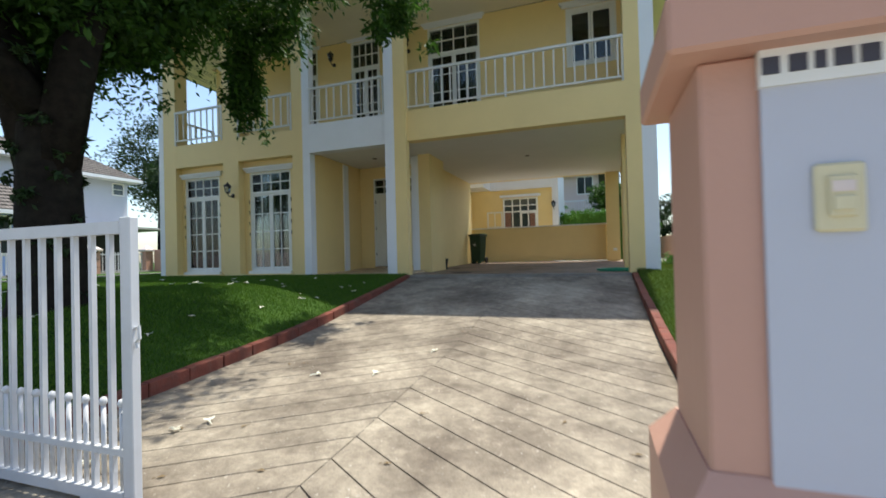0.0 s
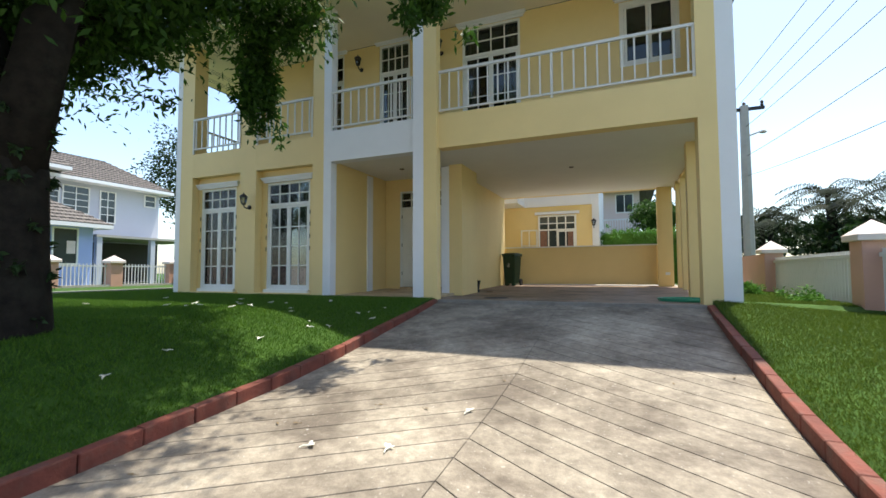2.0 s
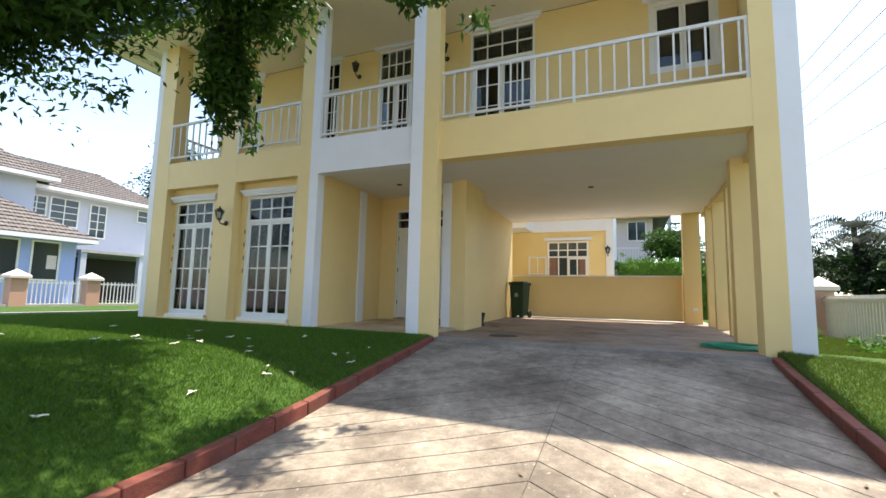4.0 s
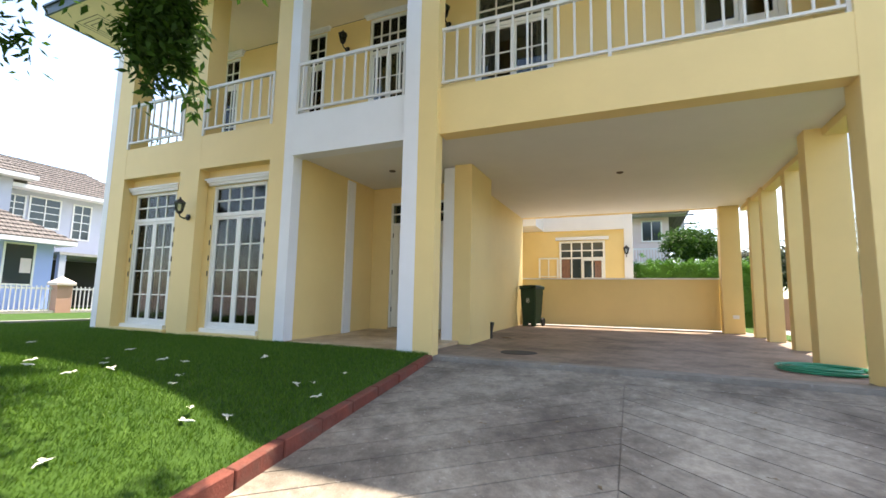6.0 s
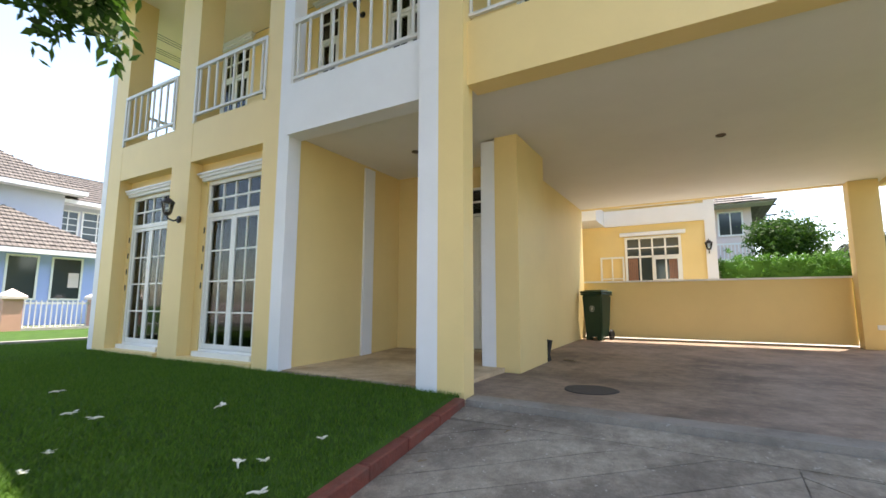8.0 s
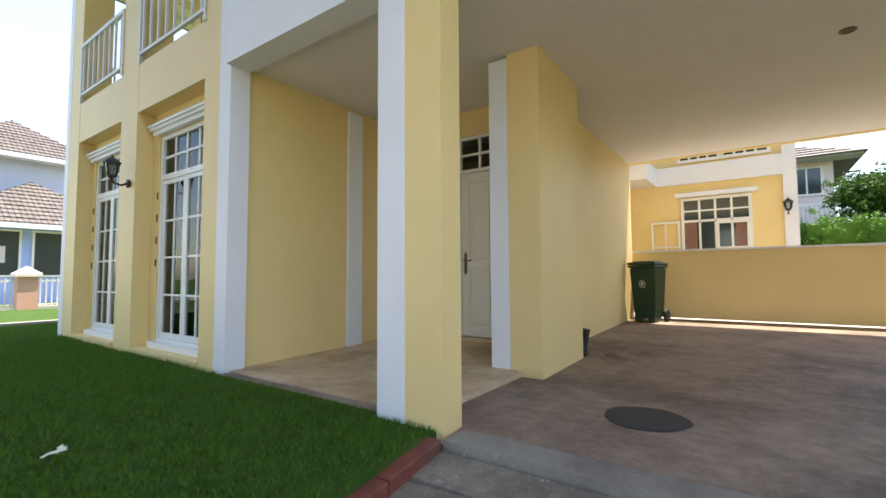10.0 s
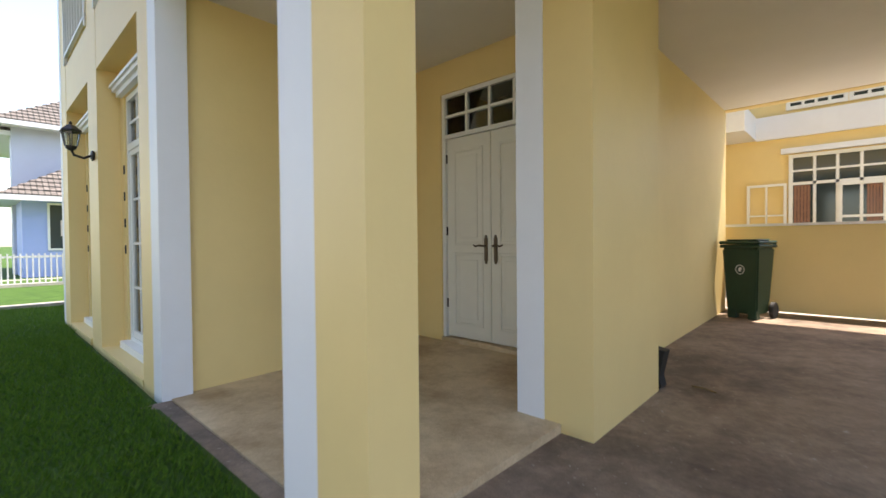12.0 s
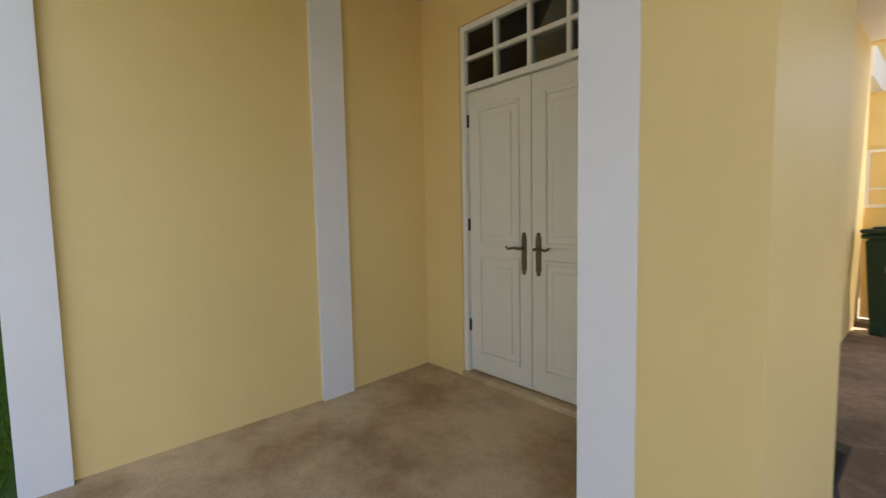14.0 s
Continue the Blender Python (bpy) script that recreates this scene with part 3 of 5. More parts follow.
# ---- windows and doors ----
def glazed(thing_ob, x0, x1, y, z0, z1, leaves, zt, cols, rows, tcols, trows, fr=0.055):
    """White frame with side hung leaves up to zt and a transom light above; panes split by glazing bars."""
    bm = bmesh.new()
    add_box(bm, x0, x0 + fr, y, y + 0.09, z0, z1)
    add_box(bm, x1 - fr, x1, y, y + 0.09, z0, z1)
    add_box(bm, x0 + fr, x1 - fr, y, y + 0.09, z1 - fr, z1)
    add_box(bm, x0 + fr, x1 - fr, y, y + 0.09, z0, z0 + fr * 0.6)
    if zt < z1:
        add_box(bm, x0 + fr, x1 - fr, y, y + 0.09, zt - fr * 0.6, zt + fr * 0.6)
    part("window_frame", bm, FRAME, thing_ob)
    w = (x1 - x0 - 2 * fr) / leaves
    top = (zt - fr * 0.6) if zt < z1 else z1 - fr
    for i in range(leaves):
        a, b = x0 + fr + i * w + 0.003, x0 + fr + (i + 1) * w - 0.003
        lo, hi, s = z0 + fr * 0.6 + 0.004, top - 0.004, 0.05
        bm = bmesh.new()
        for q in ((a, a + s, lo, hi), (b - s, b, lo, hi), (a + s, b - s, lo, lo + s * 1.3), (a + s, b - s, hi - s, hi)):
            add_box(bm, q[0], q[1], y + 0.012, y + 0.05, q[2], q[3])
        sash = part("sash", bm, FRAME, thing_ob)
        for k in range(1, cols):
            x = a + s + (b - a - 2 * s) * k / cols
            box("glazing_bar", x - 0.011, x + 0.011, y + 0.018, y + 0.044, lo + s * 1.3, hi - s, FRAME, sash)
        for k in range(1, rows):
            z = lo + s * 1.3 + (hi - lo - s * 2.3) * k / rows
            box("glazing_bar", a + s, b - s, y + 0.020, y + 0.042, z - 0.011, z + 0.011, FRAME, sash)
        box("pane", a + s * 0.9, b - s * 0.9, y + 0.029, y + 0.034, lo + s, hi - s * 0.9, GLASS, sash).visible_shadow = False
    if zt < z1:
        lo, hi, a, b = zt + fr * 0.6, z1 - fr, x0 + fr, x1 - fr
        for k in range(1, tcols):
            x = a + (b - a) * k / tcols
            box("glazing_bar", x - 0.013, x + 0.013, y + 0.015, y + 0.05, lo, hi, FRAME, thing_ob)
        for k in range(1, trows):
            z = lo + (hi - lo) * k / trows
            box("glazing_bar", a, b, y + 0.017, y + 0.048, z - 0.013, z + 0.013, FRAME, thing_ob)
        box("pane", a, b, y + 0.030, y + 0.035, lo, hi, GLASS, thing_ob).visible_shadow = False


def curtain(x0, x1, y, z0, z1, folds):
    c = thing("curtain", "pale beige curtain hanging in soft folds behind glass", "curtain", "curtains")
    n = folds * 8
    vs = []
    for z in (z0, z1):
        for i in range(n + 1):
            x = x0 + (x1 - x0) * i / n
            vs.append((x, y + 0.03 * math.sin(i * math.tau / 8) + 0.01 * math.sin(i * 1.7), z))
    fs = [(i, i + 1, n + 2 + i, n + 1 + i) for i in range(n)]
    o = mesh_ob("cloth", vs, fs, CURT, c, smooth=True)
    md = o.modifiers.new("thickness", "SOLIDIFY")
    md.thickness = 0.006
    return c


def cornice(x0, x1, y, z, parent):
    bm = bmesh.new()
    add_box(bm, x0 - 0.08, x1 + 0.08, y - 0.05, y, z, z + 0.05)
    add_box(bm, x0 - 0.11, x1 + 0.11, y - 0.08, y, z + 0.05, z + 0.09)
    add_box(bm, x0 - 0.14, x1 + 0.14, y - 0.10, y, z + 0.09, z + 0.12)
    part("cornice", bm, WHITE, parent)


def hinge_row(x, y, z0, z1, parent):
    for k in range(4):
        z = z0 + (z1 - z0) * (k + 0.5) / 4
        box("hinge", x - 0.008, x + 0.008, y - 0.012, y, z, z + 0.09, IRON, parent)


for i, (a, b) in enumerate((W1, W2)):
    w = tagged(thing("window_%d" % (i + 1), "tall white french window with small panes and transom", "window", kind="structure"))
    glazed(w, a, b, 9.02, 0.14, 2.655, 2, 2.13, 2, 4, 4, 2)
    cornice(a, b, 9.0, 2.66, w)
    hinge_row(a - 0.01, 9.0, 0.9, 2.0, w)
    hinge_row(b + 0.01, 9.0, 0.9, 2.0, w)
    box("sill", a - 0.2, b + 0.2, 8.80, 9.0, -0.1, 0.07, YELLOW, w)
    box("sill", a - 0.02, b + 0.02, 8.93, 9.02, 0.07, 0.14, FRAME, w)
curtain(W1[0], W1[0] + 0.35, 9.32, 0.1, 2.9, 4)
curtain(W1[0] + 0.5, W1[1], 9.34, 0.1, 2.9, 7)
curtain(W2[0], W2[0] + 0.3, 9.32, 0.1, 2.9, 3)
curtain(W2[1] - 0.4, W2[1] + 0.05, 9.32, 0.1, 2.9, 5)
# rooms behind, closed off; indoor shade is put into their colour
tagged(box("wall_room_back", -10.5, -6.1, 13.2, 13.3, -0.1, 3.2, INSHADE), "living room wall coloured dark for indoor shade", "wall", kind="structure")
tagged(box("floor_room", -10.5, -6.1, 9.2, 13.2, -0.1, 0.08, INSHADE), "living room floor coloured dark for indoor shade", "floor", kind="structure")
tagged(box("ceiling_room", -10.5, -6.1, 9.2, 13.2, 3.1, 3.2, INSHADE), "living room ceiling coloured dark for indoor shade", "ceiling", kind="structure")
tagged(box("wall_room_side", -6.2, -6.1, 9.2, 13.2, 0.08, 3.1, INSHADE), "living room side wall coloured dark for indoor shade", "wall", kind="structure")
tagged(box("wall_hall_back", -6.0, -3.9, 12.6, 12.7, -0.1, 3.2, INSHADE), "entrance hall wall coloured dark for indoor shade", "wall", kind="structure")
tagged(box("wall_upper_rooms", -10.4, 1.4, 12.4, 12.5, 3.4, 6.41, INSHADE), "bedroom wall coloured dark for indoor shade", "wall", kind="structure")

for i, (a, b, z0, z1, lv, zt, cols, rows) in enumerate(((-3.45, -2.06, 3.62, 6.3, 2, 5.62, 2, 4), (0.02, 1.13, 4.74, 6.12, 2, 7.0, 1, 1),
                                                        (-5.72, -4.84, 3.62, 6.35, 2, 5.62, 2, 4), (-7.32, -6.8, 3.62, 6.35, 1, 5.62, 2, 4),
                                                        (-10.26, -9.3, 3.62, 6.3, 2, 5.62, 2, 4))):
    w = thing("window_%d" % (i + 3), "white framed balcony window with dark panes" if i == 1 else "white french balcony door with small panes", "window", kind="structure")
    if zt < z1:
        glazed(w, a, b, 10.62, z0, z1, lv, zt, cols, rows, 4 if lv == 2 else 2, 2)
        curtain(a + 0.05, a + 0.3, 10.95, 3.6, 6.3, 3)
        curtain(b - 0.35, b - 0.02, 10.95, 3.6, 6.3, 4)
    else:
        glazed(w, a, b, 10.62, z0, z1, lv, z1 + 1, 1, 1, 1, 1, fr=0.09)
    cornice(a, b, 10.6, z1, w)

# front door, two leaves with transom
door = thing("door_1", "cream painted double front door with raised panels, closed", "door", kind="structure")
DY = 11.33
bm = bmesh.new()
for q in ((DOOR[0], DOOR[0] + 0.04, 0.1, 2.66), (DOOR[1] - 0.04, DOOR[1], 0.1, 2.66), (DOOR[0] + 0.04, DOOR[1] - 0.04, 2.2, 2.24), (DOOR[0] + 0.04, DOOR[1] - 0.04, 2.62, 2.66)):
    add_box(bm, q[0], q[1], DY - 0.03, DY + 0.06, q[2], q[3])
part("door_frame", bm, FRAME, door)
for k in (1, 2, 3):
    x = DOOR[0] + 0.04 + (DOOR[1] - DOOR[0] - 0.08) * k / 4
    box("glazing_bar", x - 0.014, x + 0.014, DY - 0.02, DY + 0.03, 2.24, 2.62, FRAME, door)
box("glazing_bar", DOOR[0] + 0.04, DOOR[1] - 0.04, DY - 0.018, DY + 0.028, 2.416, 2.444, FRAME, door)
box("pane", DOOR[0] + 0.04, DOOR[1] - 0.04, DY, DY + 0.005, 2.24, 2.62, GLASS, door)
box("threshold", DOOR[0], DOOR[1], DY - 0.06, DY + 0.1, 0.06, 0.14, PORCHF, door)
midx = (DOOR[0] + DOOR[1]) / 2
for a, b, side in ((DOOR[0] + 0.043, midx - 0.003, 1), (midx + 0.003, DOOR[1] - 0.043, -1)):
    leaf = box("door_leaf", a, b, DY, DY + 0.045, 0.15, 2.195, DOORW, door, bevel=0.004)
    for z0, z1 in ((0.28, 1.02), (1.10, 2.07)):
        bm = bmesh.new()
        x0, x1 = a + 0.09, b - 0.09
        for q in ((x0, x0 + 0.03, z0, z1), (x1 - 0.03, x1, z0, z1), (x0 + 0.03, x1 - 0.03, z0, z0 + 0.03), (x0 + 0.03, x1 - 0.03, z1 - 0.03, z1)):
            add_box(bm, q[0], q[1], DY - 0.012, DY, q[2], q[3], 0.004)
        add_box(bm, x0 + 0.07, x1 - 0.07, DY - 0.008, DY, z0 + 0.07, z1 - 0.07, 0.006)
        part("panel_moulding", bm, DOORW, leaf)
    hx = (b - 0.055) if side == 1 else (a + 0.055)
    bm = bmesh.new()
    add_box(bm, hx - 0.02, hx + 0.02, DY - 0.01, DY, 0.94, 1.17, 0.008)
    add_box(bm, hx - 0.014, hx + 0.014, DY - 0.012, DY, 0.915, 1.195, 0.008)
    part("handle_plate", bm, BRASS, leaf)
    bm = bmesh.new()
    add_tube(bm, [(hx, DY - 0.01, 1.09), (hx, DY - 0.055, 1.09)], 0.010, 8)
    add_tube(bm, [(hx, DY - 0.055, 1.09), (hx - side * 0.05, DY - 0.06, 1.095), (hx - side * 0.09, DY - 0.058, 1.085), (hx - side * 0.115, DY - 0.055, 1.10)], [0.010, 0.009, 0.008, 0.007], 8)
    part("handle", bm, BRASS, leaf, smooth=True)
for z in (0.45, 1.2, 1.95):
    box("hinge", DOOR[0] + 0.03, DOOR[0] + 0.05, DY - 0.015, DY, z, z + 0.09, IRON, door)


# wall lanterns
def lantern(x, y, z, s=1.0):
    """Coach lantern on a scroll bracket, wall behind at +y."""
    l = thing("wall_lantern", "dark iron wall lantern with clear glass panes", "lantern", "wall lanterns", at=(x, y, z))
    bm = add_lathe(bmesh.new(), [(0.045 * s, 0), (0.05 * s, 0.01), (0.05 * s, 0.02), (0.03 * s, 0.03)], 12)
    bmesh.ops.rotate(bm, verts=bm.verts, matrix=Matrix.Rotation(radians(90), 3, "X"))
    part("backplate", bm, IRON, l)
    part("bracket", add_tube(bmesh.new(), [(0, -0.02 * s, 0), (0, -0.08 * s, -0.03 * s), (0, -0.15 * s, -0.01 * s), (0, -0.17 * s, 0.04 * s)], 0.012 * s, 8), IRON, l, smooth=True)
    part("body", add_lathe(bmesh.new(), [(0.02 * s, 0.03 * s), (0.045 * s, 0.05 * s), (0.05 * s, 0.07 * s)], 6, (0, -0.17 * s, 0)), IRON, l)
    part("glass", add_lathe(bmesh.new(), [(0.047 * s, 0.07 * s), (0.072 * s, 0.20 * s)], 6, (0, -0.17 * s, 0)), GLASS, l)
    bm = bmesh.new()
    for k in range(6):
        c, d = math.cos(k * math.tau / 6), math.sin(k * math.tau / 6)
        add_tube(bm, [(0.05 * s * c, -0.17 * s + 0.05 * s * d, 0.07 * s), (0.075 * s * c, -0.17 * s + 0.075 * s * d, 0.2 * s)], 0.005 * s, 5)
    part("cage", bm, IRON, l)
    part("cap", add_lathe(bmesh.new(), [(0.09 * s, 0.2 * s), (0.085 * s, 0.215 * s), (0.035 * s, 0.26 * s), (0.012 * s, 0.27 * s), (0.014 * s, 0.29 * s), (0.004 * s, 0.30 * s)], 6, (0, -0.17 * s, 0)), IRON, l)
    return l


lantern(-8.17, FL, 2.07, 1.1)
lantern(-6.25, 10.6, 5.82, 1.1)
lantern(-3.98, 10.6, 5.82, 1.1)
lantern(-1.15, 20.0, 2.35, 1.2)


def ceiling_light(x, y, z):
    l = thing("ceiling_light", "small round recessed ceiling light", "lamp", "ceiling lights", at=(x, y, z))
    part("trim_ring", add_lathe(bmesh.new(), [(0.04, 0), (0.06, 0), (0.06, -0.010), (0.04, -0.016), (0.036, -0.004)], 20), BRASS, l)
    return l


ceiling_light(-1.1, 11.6, 2.985)
ceiling_light(-4.85, 10.2, 2.985)


# ---- bin, hose and small things in the carport ----
def wheelie_bin(x, y, z, rot):
    b = thing("wheelie_bin", "dark green plastic wheelie bin with closed lid", "bin", at=(x, y, z))
    b.rotation_euler.z = rot
    bm = bmesh.new()
    vs = []
    for zz, hw, f, r in ((0.06, 0.19, -0.20, 0.16), (0.30, 0.205, -0.225, 0.20), (0.86, 0.235, -0.27, 0.25)):
        vs.append([bm.verts.new(p) for p in ((-hw, f, zz), (hw, f, zz), (hw, r, zz), (-hw, r, zz))])
    for k in range(2):
        for i in range(4):
            bm.faces.new((vs[k][i], vs[k][(i + 1) % 4], vs[k + 1][(i + 1) % 4], vs[k + 1][i]))
    bm.faces.new(vs[0])
    bm.faces.new(vs[2])
    bmesh.ops.bevel(bm, geom=bm.edges[:], offset=0.02, segments=2, affect="EDGES")
    part("body", bm, BINM, b, smooth=False)
    for sx in (-0.13, 0.13):
        box("foot", sx - 0.06, sx + 0.06, -0.21, -0.10, 0.0, 0.12, BINM, b, bevel=0.012)
    bm = bmesh.new()
    add_box(bm, -0.26, 0.26, -0.295, 0.27, 0.86, 0.90, 0.012)
    part("rim", bm, BINM, b)
    bm = bmesh.new()
    add_box(bm, -0.265, 0.265, -0.31, 0.26, 0.905, 0.945, 0.015)
    add_box(bm, -0.2, 0.2, -0.22, 0.18, 0.945, 0.965, 0.01)
    part("lid", bm, BINM, b)
    part("handle", add_tube(bmesh.new(), [(-0.22, 0.27, 0.9), (-0.22, 0.33, 0.92), (0.22, 0.33, 0.92), (0.22, 0.27, 0.9)], 0.016, 8), BINM, b)
    for sx in (-0.25, 0.25):
        bm = add_lathe(bmesh.new(), [(0.03, -0.03), (0.09, -0.03), (0.1, -0.02), (0.1, 0.02), (0.09, 0.03), (0.03, 0.03)], 18)
        bmesh.ops.rotate(bm, verts=bm.verts, matrix=Matrix.Rotation(radians(90), 3, "Y"))
        bmesh.ops.translate(bm, verts=bm.verts, vec=(sx, 0.17, 0.1))
        part("wheel", bm, RUBBER, b)
    bm = bmesh.new()
    for k in range(20):
        a0, a1 = k * math.tau / 20, (k + 1) * math.tau / 20
        q = [(0.05 * math.cos(a0), 0.05 * math.sin(a0)), (0.05 * math.cos(a1), 0.05 * math.sin(a1)), (0.058 * math.cos(a1), 0.058 * math.sin(a1)), (0.058 * math.cos(a0), 0.058 * math.sin(a0))]
        bm.faces.new([bm.verts.new((u, -0.262 + (0.6 - 0.58 - w) * 0.08, 0.60 + w)) for u, w in q])
    for q in ((-0.018, 0.012, -0.025, 0.02), (0.0, 0.02, 0.0, 0.03)):
        bm.faces.new([bm.verts.new((u, -0.263 + (0.02 - w) * 0.08, 0.60 + w)) for u, w in ((q[0], q[2]), (q[1], q[2]), (q[1], q[3]), (q[0], q[3]))])
    part("emblem", bm, FRAME, b, "round pale printed emblem")
    return b


wheelie_bin(-3.37, 15.0, floor_z(15.0), radians(-14)).scale = (0.92, 0.92, 1.08)

hose = thing("garden_hose", "coiled green garden hose on the carport floor", "hose", at=(1.0, 9.75, 0.0))
pts = []
rng = random.Random(4)
for k in range(330):
    a = k * 0.16
    r = 0.30 + 0.07 * math.sin(k * 0.037) + 0.05 * math.sin(k * 0.11)
    pts.append((r * 1.25 * math.cos(a) + 0.05 * math.sin(k * 0.05), r * math.sin(a) + 0.03 * math.cos(k * 0.043), 0.014 + 0.035 * (0.5 + 0.5 * math.sin(k * 0.083 + a * 0.3))))
part("coil", add_tube(bmesh.new(), pts, 0.010, 6), HOSE, hose, smooth=True)

bm = bmesh.new()
n = 28
ring = [bm.verts.new((0.255 * (1 + 0.03 * math.sin(3 * k * math.tau / n) + 0.02 * math.sin(5 * k * math.tau / n + 1)) * math.cos(k * math.tau / n), 0.25 * (1 + 0.02 * math.cos(4 * k * math.tau / n + 1)) * math.sin(k * math.tau / n), 0.0)) for k in range(n)]
top = [bm.verts.new(v.co * 0.96 + Vector((0, 0, 0.006))) for v in ring]
bm.faces.new(top)
for k in range(n):
    bm.faces.new((ring[k], ring[(k + 1) % n], top[(k + 1) % n], top[k]))
patch = part("tar_patch", bm, ASPH)
patch.location = (-2.42, 9.65, 0.001)
tagged(patch, "black tarred drain cover patch in the concrete", "patch")

bm = bmesh.new()
prof = [(0, 0), (0.10, 0.0), (0.115, 0.02), (0.10, 0.1), (0.14, 0.29), (0.03, 0.31), (0.0, 0.31)]
va = [bm.verts.new((x, 0, z)) for x, z in prof]
vb = [bm.verts.new((x + 0.01, 0.09, z)) for x, z in prof]
bm.faces.new(va)
bm.faces.new(vb)
for k in range(len(prof)):
    bm.faces.new((va[k], va[(k + 1) % len(prof)], vb[(k + 1) % len(prof)], vb[k]))
boot = part("door_stop", bm, RUBBER)
boot.location = (-3.47, 11.40, 0.02)
tagged(boot, "black rubber boot shaped stop by the wall corner", "door stop")
stick = part("twig", add_tube(bmesh.new(), [(0, 0, 0.01), (0.08, -0.01, 0.014), (0.17, -0.05, 0.01)], 0.006, 5), DRYLEAF)
stick.location = (-3.2, 11.6, floor_z(11.6))
tagged(stick, "thin dry twig lying on the concrete", "twig")
# socket plate on the back column
tagged(box("wall_socket", 1.08, 1.2, 15.185, 15.199, 0.42, 0.5, WHITE), "small white wall socket on the back column", "socket")

# ---- gate and gate pier ----
gate = thing("gate", "white painted steel sliding gate leaf with ball-tipped pickets", "gate")
GY, GX = 1.45, -1.70
box("stile", GX - 0.075, GX, GY, GY + 0.05, -0.80, 0.67, GATEW, gate, bevel=0.005)
box("top_rail", GX - 3.4, GX - 0.075, GY, GY + 0.05, 0.585, 0.65, GATEW, gate)
box("mid_rail", GX - 3.4, GX - 0.075, GY + 0.01, GY + 0.04, -0.56, -0.525, GATEW, gate)
box("bottom_rail", GX - 3.4, GX - 0.075, GY, GY + 0.05, -0.80, -0.74, GATEW, gate)
bar0 = pick0 = None
for k in range(23):
    x = GX - 0.075 - 0.137 * (k + 0.75)
    if bar0 is None:
        bar0 = box("bar", -0.013, 0.013, GY + 0.012, GY + 0.038, -0.74, 0.585, GATEW, gate)
        bm = add_tube(bmesh.new(), [(0, GY + 0.025, -0.74), (0, GY + 0.025, -0.31)], 0.012, 8)
        add_lathe(bm, [(0.004, -0.32), (0.018, -0.305), (0.02, -0.29), (0.015, -0.275), (0.004, -0.268)], 10, (0, GY + 0.025, 0))
        pick0 = part("picket", bm, GATEW, gate, smooth=True)
        bar0.location.x, pick0.location.x = x, x + 0.068
    else:
        for o, dx in ((bar0, 0), (pick0, 0.068)):
            c = o.copy()
            scene.collection.objects.link(c)
            c.location.x = x + dx
bm = add_tube(bmesh.new(), [(GX, GY + 0.02, 0.10), (GX + 0.03, GY + 0.02, 0.11), (GX + 0.035, GY + 0.02, 0.05), (GX + 0.01, GY + 0.02, 0.03), (GX + 0.02, GY + 0.02, 0.0)], 0.009, 6)
part("latch_hook", bm, GATEW, gate)
box("wheel_box", GX - 0.4, GX - 0.3, GY, GY + 0.05, -0.87, -0.80, GATEW, gate)

pier = thing("gate_pier", "pink rendered gate pier with a white front panel", "pier")
box("shaft", 0.72, 1.20, 0.786, 1.135, -0.9, 0.78, PINK, pier, bevel=0.006)
bm = bmesh.new()
add_box(bm, 0.66, 1.26, 0.72, 1.21, 0.78, 0.885, 0.008)
part("cap", bm, PINK, pier)
bm = bmesh.new()
b4 = [bm.verts.new(p) for p in ((0.67, 0.73, 0.885), (1.25, 0.73, 0.885), (1.25, 1.2, 0.885), (0.67, 1.2, 0.885))]
tip = bm.verts.new((0.96, 0.965, 1.05))
for k in range(4):
    bm.faces.new((b4[k], b4[(k + 1) % 4], tip))
part("cap_top", bm, WCAP, pier)
bm = bmesh.new()
lo = [bm.verts.new(p) for p in ((0.655, 0.72, -0.92), (1.265, 0.72, -0.92), (1.265, 1.20, -0.92), (0.655, 1.20, -0.92))]
md = [bm.verts.new((v.co.x, v.co.y, -0.06)) for v in lo]
hi = [bm.verts.new(p) for p in ((0.715, 0.782, 0.02), (1.205, 0.782, 0.02), (1.205, 1.14, 0.02), (0.715, 1.14, 0.02))]
for r0, r1 in ((lo, md), (md, hi)):
    for k in range(4):
        bm.faces.new((r0[k], r0[(k + 1) % 4], r1[(k + 1) % 4], r1[k]))
bm.faces.new(hi)
part("plinth", bm, PINK, pier)
box("front_panel", 0.815, 1.19, 0.775, 0.785, -0.05, 0.715, NWALL, pier)
box("number_plate", 0.812, 1.17, 0.768, 0.785, 0.715, 0.782, FRAME, pier, "white plate with dark bars")
for k, x in enumerate((0.828, 0.868, 0.905, 0.932, 0.968)):
    box("number_bar", x - 0.012, x + (0.014 if k != 2 else 0.004), 0.765, 0.768, 0.735, 0.765, INK, pier)
bell = thing("doorbell", "ivory plastic doorbell switch on the gate pier", "doorbell")
box("plate", 0.885, 0.957, 0.764, 0.775, 0.455, 0.572, PLASTIC, bell, bevel=0.005)
box("surround", 0.902, 0.942, 0.757, 0.764, 0.48, 0.55, PLASTIC, bell, bevel=0.003)
box("button", 0.906, 0.938, 0.752, 0.757, 0.49, 0.515, PLASTIC, bell, bevel=0.002)
box("name_slot", 0.906, 0.938, 0.755, 0.757, 0.522, 0.54, WCAP, bell)


